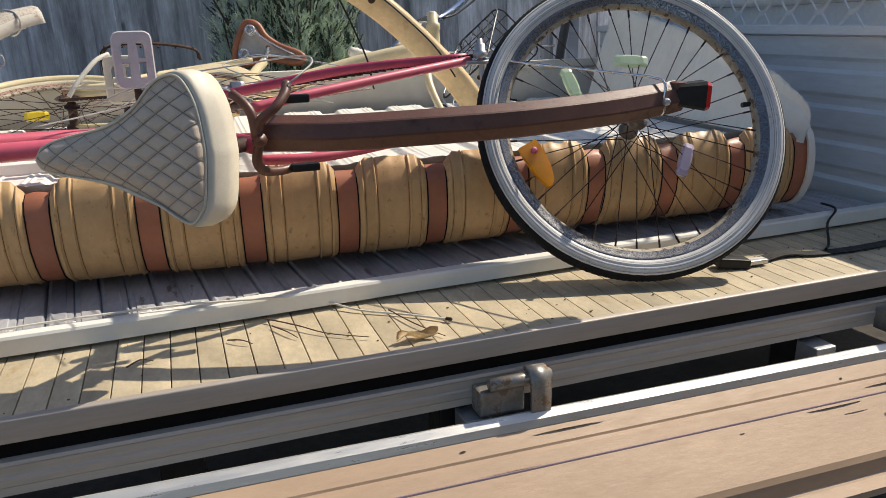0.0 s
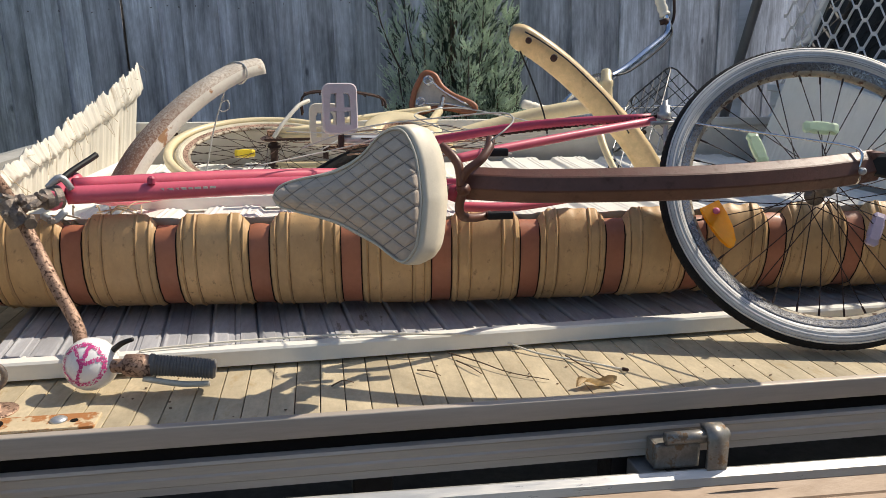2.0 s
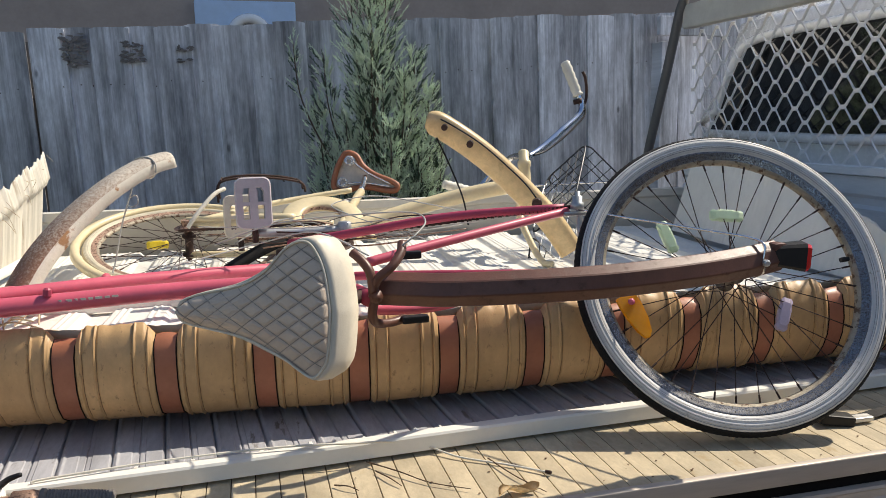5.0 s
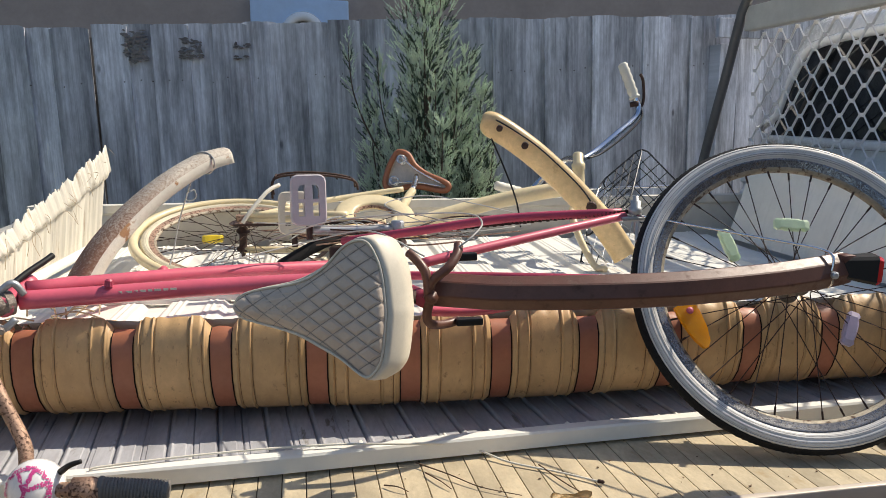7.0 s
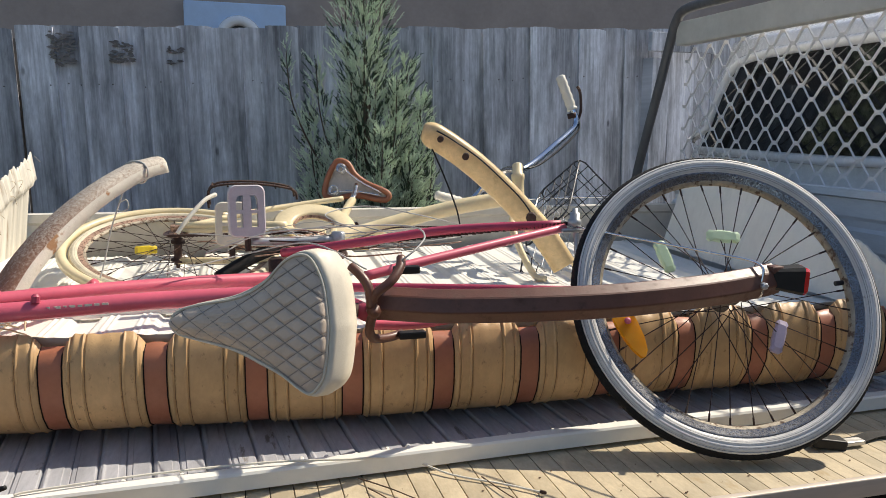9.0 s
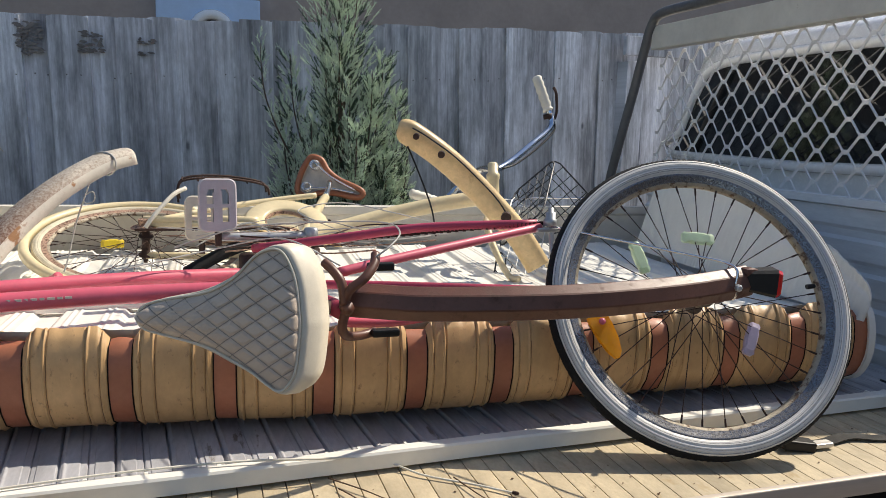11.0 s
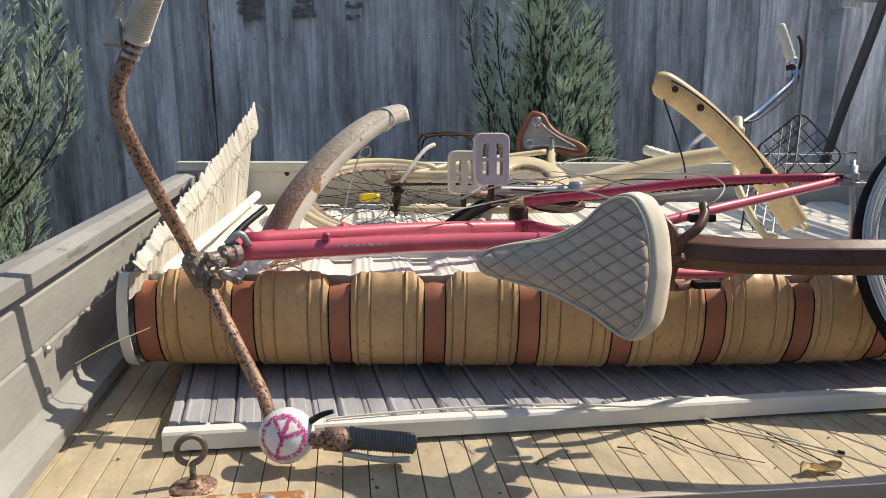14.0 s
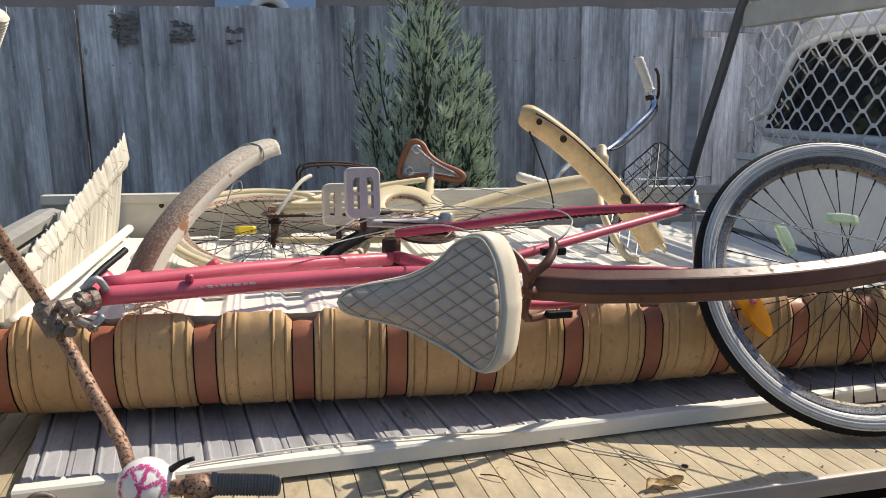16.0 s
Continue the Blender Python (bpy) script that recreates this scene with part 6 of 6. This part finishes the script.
prof3 = [(-0.041, -0.020), (-0.040, 0.0), (-0.032, 0.010), (-0.014, 0.015), (0.014, 0.015), (0.032, 0.010), (0.040, 0.0), (0.041, -0.020), (0.038, -0.020), (0.037, -0.001), (0.030, 0.007), (0.013, 0.012), (-0.013, 0.012), (-0.030, 0.007), (-0.037, -0.001), (-0.038, -0.020)]
sweep(bm, smooth_path(YF, 16), prof3, up=(-0.35, -0.85, -0.15), scale=lambda t: 0.90 * math.sqrt(max(0.03, 1 - (1 - min(1, t / 0.19)) ** 2)))
yfo = part("front_mudguard", bm, M["yellow_fender"], cb, "yellowed cream front mudguard, chipped", True)
for px_, pz_, rr_ in ((0.636, 1.530, 0.009), (0.707, 1.482, 0.010), (0.898, 1.308, 0.015)):
    bm = B()
    lathe(bm, (px_, 2.118 - 0.040 - 0.18 * abs(px_ - 0.63), pz_), (-0.35, -0.85, -0.15), [(-0.004, rr_), (0.021 - 0.008, rr_), (0.022 - 0.008, rr_ * 0.6)], 10)
    part("rust_hole", bm, M["rust_dark"], yfo, "rusted mounting hole")
bm = B()
tube(bm, [(0.985, 2.36, 1.425), (1.02, 2.385, 1.432), (1.08, 2.42, 1.46), (1.16, 2.46, 1.51), (1.235, 2.505, 1.555), (1.262, 2.522, 1.59), (1.25, 2.535, 1.64)], 0.0115, 12, 6)
chb = part("handlebar", bm, M["sky_chrome"], cb, "shiny chrome handlebar", True)
bm = B()
tube(bm, [(0.985, 2.36, 1.425), (0.97, 2.45, 1.42), (0.92, 2.52, 1.36), (0.855, 2.52, 1.30), (0.80, 2.515, 1.315)], 0.0115, 12, 6)
part("handlebar_end", bm, M["chrome"], cb, smooth=True)


def grip2(p0, p1, r, parent):
    bm = B()
    p0, p1 = Vector(p0), Vector(p1)
    ln = (p1 - p0).length
    prof = [(0, r * 1.15), (0.006, r * 1.2), (0.010, r)]
    for i in range(4):
        z = 0.015 + i * (ln - 0.03) / 4
        s = (ln - 0.03) / 4
        prof += [(z, r * 0.98), (z + s * 0.5, r * 1.14), (z + s * 0.95, r * 0.98)]
    prof += [(ln - 0.006, r * 1.08), (ln, r * 0.7)]
    lathe(bm, p0, p1 - p0, prof, 16)
    part("grip", bm, M["grip_white"], parent, "white finger-moulded rubber grip", True)


grip2((1.252, 2.533, 1.630), (1.212, 2.565, 1.752), 0.0165, chb)
grip2((0.845, 2.51, 1.303), (0.738, 2.51, 1.333), 0.0155, cb)
bm = B()
tube(bm, [(1.248, 2.53, 1.612), (1.272, 2.53, 1.60), (1.283, 2.53, 1.63), (1.283, 2.54, 1.69), (1.276, 2.55, 1.715)], 0.0055, 8, 5)
lathe(bm, (1.252, 2.53, 1.602), (-0.2, 0.1, 1), [(0, 0.017), (0.018, 0.017)], 12)
part("brake_lever", bm, M["rust_dark"], cb, "dark brake lever", True)
bm = B()
tube(bm, [(1.272, 2.525, 1.60), (1.262, 2.50, 1.56), (1.18, 2.45, 1.50), (1.08, 2.40, 1.445), (1.02, 2.37, 1.43)], 0.0035, 6, 6)
part("brake_cable", bm, M["black_plastic"], cb, "black cable", True)
bm = B()
tube(bm, [(0.62, 2.11, 1.50), (0.66, 2.12, 1.42), (0.70, 2.12, 1.32), (0.715, 2.12, 1.24)], 0.0025, 6, 6)
part("brake_cable", bm, M["black_plastic"], cb, "black cable", True)
bm = B()
tube(bm, CABLE_FF, 0.0024, 6, 6)
part("brake_cable", bm, M["black_plastic"], cb, "black cable along the mudguard", True)
bm = B()
lathe(bm, (0.245, 2.175, 1.205), (1.0, 0.12, 0.03), [(0, 0.020), (0.004, 0.027), (0.018, 0.028), (0.022, 0.024), (0.075, 0.024), (0.079, 0.028), (0.095, 0.028), (0.10, 0.018)], 18)
part("bottom_bracket", bm, M["rusty_cream"], cb, "rust-streaked cream bottom bracket shell", True)
bm = B()
sweep(bm, smooth_path([(0.20, 2.14, 1.195), (0.27, 2.13, 1.222), (0.36, 2.14, 1.226), (0.44, 2.17, 1.218)], 5), [(-0.020, -0.003), (0.020, -0.003), (0.016, 0.003), (-0.016, 0.003)], up=(0, -0.6, 0.8))
part("guard_bracket", bm, M["rusty_cream"], cb, "bent rusty bracket of the chain guard", True)
# enclosed chain guard ring and chain
RC = Vector((0.308, 2.36, 1.250))
rn = Vector((0.03, -0.44, 0.95)).normalized()
ru = rn.cross(Vector((0, 1, 0))).normalized()
rv = rn.cross(ru)
bm = B()
sweep(bm, [RC + (ru * math.cos(a) + rv * math.sin(a)) * 0.098 for a in np.linspace(0, 2 * math.pi, 57)[:-1]], [(-0.034, -0.010), (-0.031, 0.008), (-0.024, 0.012), (0.022, 0.012), (0.030, 0.006), (0.033, -0.012)], up=rn, closed=True)
part("chain_guard", bm, M["cream"], cb, "round cream chain guard ring", True)
bm = B()
sweep(bm, [RC + (ru * math.cos(a) + rv * math.sin(a)) * 0.066 for a in np.linspace(0, 2 * math.pi, 33)[:-1]], circle(0.006, 6), up=rn, closed=True)
part("chainring", bm, M["rust"], cb, "rusty chainring")
bm = B()
tube(bm, [RC + Vector((-0.09, -0.05, 0.01)), Vector((0.08, 2.36, 1.262)), Vector((-0.06, 2.385, 1.262)), Vector((-0.105, 2.40, 1.262))], 0.013, 8, 4, scale=lambda t: 1.3 - 0.8 * t)
part("guard_arm", bm, M["cream"], cb, "cream chain guard arm, chipped", True)
bm = B()
for k in range(70):
    f = k / 69
    p = Vector((0.30, 2.24, 1.25)) * (1 - f) + Vector((-0.12, 2.345, 1.235)) * f
    box(bm, p.x - 0.004, p.x + 0.004, p.y - 0.005, p.y + 0.005, p.z - 0.004 + 0.0015 * (k % 2), p.z + 0.004)
tagged(part("chain", bm, M["rust_dark"], cb, "rusty chain"), kind="stuff")
bm = B()
lathe(bm, (-0.105, 2.39, 1.232), (0, -0.16, 1), [(0, 0.03), (0.004, 0.036), (0.008, 0.03), (0.012, 0.014), (0.03, 0.014)], 18)
part("sprocket", bm, M["rust"], cb, "rusted sprocket")
pedal(cb, (0.060, 2.10, 1.298), -8, 0, M["pedal_cream"], "chalky cream plastic pedal", 0.085, 0.118)
bm = B()
tube(bm, [(0.07, 2.10, 1.235), (0.20, 2.18, 1.235), (0.325, 2.26, 1.24)], 0.010, 8, 3)
part("crank_arm", bm, M["rust"], cb, smooth=True)
tp = thing("tyre_piece", (0.16, 2.13, 1.12), "piece of grey-black tyre lying under the bicycles", "tyre")
bm = B()
sweep(bm, smooth_path([(0.02, 2.09, 1.155), (0.09, 2.12, 1.19), (0.16, 2.15, 1.215), (0.23, 2.19, 1.22), (0.29, 2.25, 1.19)], 6), [(-0.022, -0.006), (-0.014, 0.008), (0.0, 0.013), (0.014, 0.008), (0.022, -0.006), (0.0, 0.006)], up=(-0.2, -0.5, 0.8))
part("tread", bm, M["tyre"], tp, smooth=True)
# kickstand-like wire stays by the rear axle
bm = B()
tube(bm, [(-0.095, 2.32, 1.245), (-0.07, 2.33, 1.28), (-0.02, 2.37, 1.335), (0.015, 2.40, 1.352)], 0.0065, 8, 5)
part("mudguard_stay", bm, M["grip_white"], cb, "bent pale stay", True)
# rear rack: dark rusty wires
rack = None
for yy in (2.50, 2.62):
    bm = B()
    tube(bm, [(-0.01, yy, 1.30), (0.0, yy, 1.365), (0.12, yy + 0.02, 1.375), (0.25, yy + 0.04, 1.355), (0.27, yy + 0.04, 1.32)], 0.004, 6, 5)
    if rack is None:
        rack = part("rear_rack", bm, M["rust_dark"], cb, "dark rusty wire rear rack", True)
    else:
        part("rack_rail", bm, M["rust_dark"], rack, smooth=True)
for k in range(6):
    f = k / 5
    bm = B()
    tube(bm, [(0.0 + 0.25 * f, 2.50 + 0.02 * f, 1.37 - 0.012 * f), (0.0 + 0.25 * f, 2.63 + 0.02 * f, 1.37 - 0.012 * f)], 0.003, 6)
    part("rack_bar", bm, M["rust_dark"], rack)
# spare saddle seen from below
sad = part("saddle", B(), M["saddle_pan"], cb, "worn sprung saddle seen from below")
sad.data.clear_geometry()
S0 = Vector((0.530, 2.90, 1.333))
sm = basis(S0, (0.86, -0.36, -0.28), (0.30, 0.12, 0.93))
OUT = [(-0.125, 0.070), (-0.105, 0.088), (-0.07, 0.085), (-0.03, 0.050), (0.03, 0.028), (0.10, 0.022), (0.135, 0.014), (0.143, 0.0), (0.135, -0.016), (0.10, -0.026), (0.03, -0.034), (-0.03, -0.055), (-0.07, -0.085), (-0.105, -0.088), (-0.128, -0.07), (-0.135, 0.0)]
outl = smooth_path([(a * 0.90, b * 0.86, 0) for a, b in OUT], 4, True)
bm = B()
off = Vector(cb.location)
r0 = [bm.verts.new(sm @ Vector((p.x, p.y, 0.0)) - off) for p in outl]
r1 = [bm.verts.new(sm @ Vector((p.x * 0.9, p.y * 0.86, -0.012)) - off) for p in outl]
for i in range(len(r0)):
    bm.faces.new((r0[i], r0[(i + 1) % len(r0)], r1[(i + 1) % len(r0)], r1[i]))
bm.faces.new(r1)
bmesh.ops.recalc_face_normals(bm, faces=bm.faces)
bm.to_mesh(sad.data); bm.free()
bm = B()
sweep(bm, [sm @ Vector((p.x, p.y, 0.003)) for p in outl], circle(0.0115, 8), closed=True)
part("saddle_edge", bm, M["saddle_edge"], sad, "tan leather saddle edge", True)
for sy in (-0.055, 0.055):
    bm = B()
    tube(bm, [sm @ Vector((-0.075 + 0.016 * math.cos(a), sy * 0.8 + 0.016 * math.sin(a), 0.006 + 0.0028 * a)) for a in np.linspace(0, 6.283 * 3, 40)], 0.0028, 5)
    part("saddle_spring", bm, M["chrome"], sad, "pitted chrome coil spring", True)
    bm = B()
    tube(bm, [sm @ Vector(p) for p in ((-0.085, sy, 0.03), (0.0, sy * 0.4, 0.028), (0.10, sy * 0.1, 0.012))], 0.0035, 6, 4)
    part("saddle_rail", bm, M["chrome"], sad, smooth=True)
bm = B()
tube(bm, [sm @ Vector((0.0, 0, 0.03)), Vector((0.505, 2.81, 1.318)), Vector((0.485, 2.74, 1.298))], 0.0110, 10, 3)
part("seat_post", bm, M["chrome"], cb, "chrome seat post", True)
# wire basket
bask = thing("wire_basket", (1.15, 2.3, 1.15), "black wire bicycle basket, bent, lying tilted behind the wheel", "basket")
T_, L_, R_ = Vector((1.235, 2.42, 1.465)), Vector((1.085, 2.42, 1.342)), Vector((1.365, 2.36, 1.322))
D_ = Vector((-0.13, -0.20, -0.16))
e1, e2 = L_ - T_, R_ - T_


def wire_face(O, a, b, na, nb, parent, name, r=0.0016, material=None):
    bm = B()
    tube(bm, [O + a * u + b * w for u, w in ((0, 0.12), (0.04, 0.04), (0.12, 0), (0.88, 0), (0.96, 0.04), (1, 0.12), (1, 0.88), (0.96, 0.96), (0.88, 1), (0.12, 1), (0.04, 0.96), (0, 0.88))], 0.0030, 6, 1, True)
    for i in range(1, na):
        k = 0.16 * (1 if i % 2 else -1) / na
        tube(bm, [O + a * i / na, O + a * (i / na + k) + b * 0.22, O + a * (i / na + k * 1.6) + b * 0.5 + e1.cross(e2).normalized() * 0.006 * (i % 2), O + a * (i / na + k) + b * 0.78, O + a * i / na + b], r, 5, 3)
    for i in range(1, nb):
        tube(bm, [O + b * i / nb, O + b * i / nb + a], r, 5, 1)
    part(name, bm, material or M["black"], parent)


wire_face(T_, e1, e2, 6, 5, bask, "wire_panel")
wire_face(T_ + e1, D_, e2, 5, 5, bask, "wire_panel", 0.0018, M["galv"])
wire_face(T_ + e1, D_, -e1, 5, 5, bask, "wire_panel")
wire_face(T_ + D_ + e1 * 1.0, e2, e2.cross(D_).normalized() * 0.02 - Vector((0.02, 0.05, 0.08)), 6, 3, bask, "wire_panel")
bm = B()
tube(bm, [(1.05, 2.45, 1.32), (1.25, 2.44, 1.325), (1.45, 2.42, 1.33)], 0.004, 6, 3)
part("chrome_rod", bm, M["chrome"], bask, "straight chrome rod", True)
# ---- small things on the deck ----
cab_ = thing("loose_cable", (0.15, 1.35, 0.905), "thin pale cable lying across the rail", "cable")
bm = B()
tube(bm, [(-0.30, 1.335, 0.944), (-0.267, 1.340, 0.946), (-0.09, 1.355, 0.947), (0.11, 1.352, 0.948), (0.25, 1.335, 0.946), (0.33, 1.345, 0.935), (0.40, 1.352, 0.914), (0.455, 1.303, 0.906), (0.533, 1.249, 0.905), (0.593, 1.197, 0.906)], 0.0021, 6, 8)
part("cable_sheath", bm, M["grip_white"], cab_, smooth=True)
bm = B()
lathe(bm, (0.590, 1.199, 0.907), (0.75, -0.65, 0), [(0, 0.0035), (0.01, 0.0035), (0.012, 0.002)], 8)
part("cable_nipple", bm, M["rust_dark"], cab_)
for pts in ([(0.278, 1.33, 0.908), (0.33, 1.27, 0.909), (0.376, 1.219, 0.906), (0.44, 1.175, 0.906)], [(0.21, 1.258, 0.905), (0.232, 1.24, 0.909), (0.249, 1.226, 0.905)], [(0.29, 1.29, 0.906), (0.31, 1.25, 0.908), (0.325, 1.222, 0.905)], [(0.506, 1.283, 0.906), (0.53, 1.20, 0.907), (0.564, 1.13, 0.905)], [(0.05, 1.21, 0.905), (0.07, 1.225, 0.908), (0.09, 1.22, 0.905)]):
    bm = B()
    tube(bm, pts, 0.0016, 5, 5, scale=lambda t: 1 - 0.5 * t)
    tagged(part("twig", bm, M["twig"], None), "thin dry dark twig on the tray floor", "twig", "twigs on the tray floor")
# dry leaf
bm = B()
rows = []
for i in range(13):
    u = i / 12
    w_ = 0.011 * math.sin(math.pi * min(1, u * 0.96 + 0.04)) ** 0.8 * (1 + 0.25 * math.sin(u * 16))
    rows.append([bm.verts.new(Vector((0.478 + 0.075 * u, 1.135 + 0.010 * math.sin(u * 3) + w_ * v, 0.906 + 0.010 * abs(v) ** 1.5 + 0.006 * math.sin(u * 7 + v)))) for v in (-1, -0.5, 0, 0.5, 1)])
for a, b in zip(rows, rows[1:]):
    for j in range(4):
        bm.faces.new((a[j], a[j + 1], b[j + 1], b[j]))
bmesh.ops.solidify(bm, geom=bm.faces[:], thickness=0.0008)
tagged(part("dry_leaf", bm, M["leaf_dry"], None, smooth=True), "curled dry brown leaf on the tray floor", "leaf")
# eye bolt and rusty plate
eb = thing("eye_bolt", (-0.505, 1.205, 0.9), "rusty steel eye bolt screwed to the tray floor", "eye bolt")
bm = B()
ring = [Vector((-0.507 + 0.021 * math.cos(a), 1.215 + 0.004 * math.cos(a), 0.958 + 0.023 * math.sin(a))) for a in np.linspace(-1.5, 4.4, 30)]
tube(bm, [(-0.503, 1.207, 0.903), (-0.505, 1.211, 0.922)] + ring, 0.0052, 8, 1)
part("eye_ring", bm, M["stem_metal"], eb, smooth=True)
bm = B()
lathe(bm, (-0.503, 1.205, 0.899), (0, 0.03, 1), [(0, 0.036), (0.003, 0.036), (0.004, 0.030), (0.004, 0.012), (0.012, 0.011), (0.013, 0.006)], 22)
part("washer", bm, M["rust"], eb, "wide rusty washer", True)
pl = thing("floor_plate", (-0.49, 1.145, 0.9), "rusted steel plate with holes fixed to the tray floor", "steel plate")
bm = B()
box(bm, -0.655, -0.325, 1.118, 1.170, 0.899, 0.9045, 0.0015)
part("plate", bm, mat("rust_stained_plate", (0.60, 0.48, 0.31), 0.8, var=0.2, scale=14, spot=(0.36, 0.15, 0.05), spot_at=0.48, spot_scale=22), pl)
for px_, r_ in ((-0.485, 0.018), (-0.60, 0.006), (-0.36, 0.006)):
    bm = B()
    lathe(bm, (px_, 1.142, 0.9042), (0, 0, 1), [(0, r_), (0.0012, r_)], 18)
    part("hole", bm, M["gap"], pl, "dark hole in the plate")
bm = B()
lathe(bm, (-0.385, 1.146, 0.904), (0, 0, 1), [(0, 0.014), (0.003, 0.013), (0.006, 0.008), (0.007, 0.002)], 16)
part("bolt_head", bm, M["galv"], pl, "domed grey bolt head", True)
# ratchet end and strap
rt = thing("strap_buckle", (1.27, 1.24, 0.9), "black buckle with a grey tie strap on the tray floor", "strap")
bm = B()
box(bm, -0.035, 0.035, -0.018, 0.018, 0.0, 0.022, 0.004, Matrix.Translation((1.262, 1.245, 0.9015)) @ pose(0, 0, 0, 0, 6, -14))
part("buckle", bm, M["black_plastic"], rt)
bm = B()
sweep(bm, smooth_path([(1.28, 1.245, 0.912), (1.34, 1.25, 0.906), (1.42, 1.262, 0.908), (1.50, 1.24, 0.905), (1.64, 1.235, 0.904), (1.80, 1.25, 0.904)], 5), [(-0.015, -0.001), (0.015, -0.001), (0.015, 0.001), (-0.015, 0.001)], up=(0, 0, 1))
part("strap", bm, M["black_plastic"], rt, "dusty black tie strap")
bm = B()
box(bm, 1.275, 1.345, 1.225, 1.248, 0.905, 0.915, 0.003)
part("clip", bm, M["alu_bright"], rt, "pale metal clip on the strap")
bm = B()
tube(bm, [(1.735, 1.47, 0.945), (1.71, 1.40, 0.948), (1.64, 1.355, 0.93), (1.57, 1.28, 0.908), (1.53, 1.25, 0.907)], 0.003, 6, 5)
part("cord", bm, M["black_plastic"], rt, "thin black cord over the rail", True)
# gum nuts and grit
rnd = random.Random(11)
bm = B()
for _ in range(70):
    p = Vector((rnd.uniform(-0.75, 1.75), rnd.uniform(1.12, 1.31), 0.902))
    s_ = rnd.uniform(0.0007, 0.0022)
    bmesh.ops.create_icosphere(bm, subdivisions=1, radius=s_, matrix=Matrix.Translation(p) @ Matrix.Diagonal((1.5, 1, 0.7, 1)))
tagged(part("grit", bm, M["twig"], None), "dark grit and seeds scattered on the tray", "grit", kind="stuff")
bm = B()
for _ in range(16):
    p = Vector((-0.44 + rnd.uniform(-0.07, 0.10), 1.62 + rnd.uniform(-0.05, 0.14), 1.135))
    q = p + Vector((rnd.uniform(-0.09, 0.09), rnd.uniform(-0.07, 0.07), rnd.uniform(-0.012, 0.03)))
    tube(bm, [p, (p + q) / 2 + Vector((0, 0, 0.012)), q], 0.0018, 5, 4)
tagged(part("dry_twigs", bm, M["string"], None), "small heap of dry twigs and grass on the curtain", "twigs", kind="stuff")
straw = B()
tube(straw, [(-0.628, 1.495, 1.071), (-0.69, 1.46, 1.052), (-0.745, 1.435, 1.026)], 0.0013, 5, 4)
tagged(part("straw_stalk", straw, M["string"], None), "single dry straw stalk caught on the curtain edge", "straw")

# ---- tray planks ----
bm = B()
pw = 0.043
box(bm, 0.0009, pw - 0.0009, 0, Y1 - Y0 - 0.01, -0.008, 0.0, 0.0012)
plank_mesh = bpy.data.meshes.new("plank")
bm.to_mesh(plank_mesh); bm.free()
plank_mesh.materials.append(M["deck"])
k = 0
while X0 + (k + 1) * pw < X1:
    ob = new("plank", plank_mesh)
    ob.parent = tray
    ob.location = Vector((X0 + k * pw, Y0 + 0.003, DZ)) - Vector(truck.location) - Vector(tray.location)
    k += 1
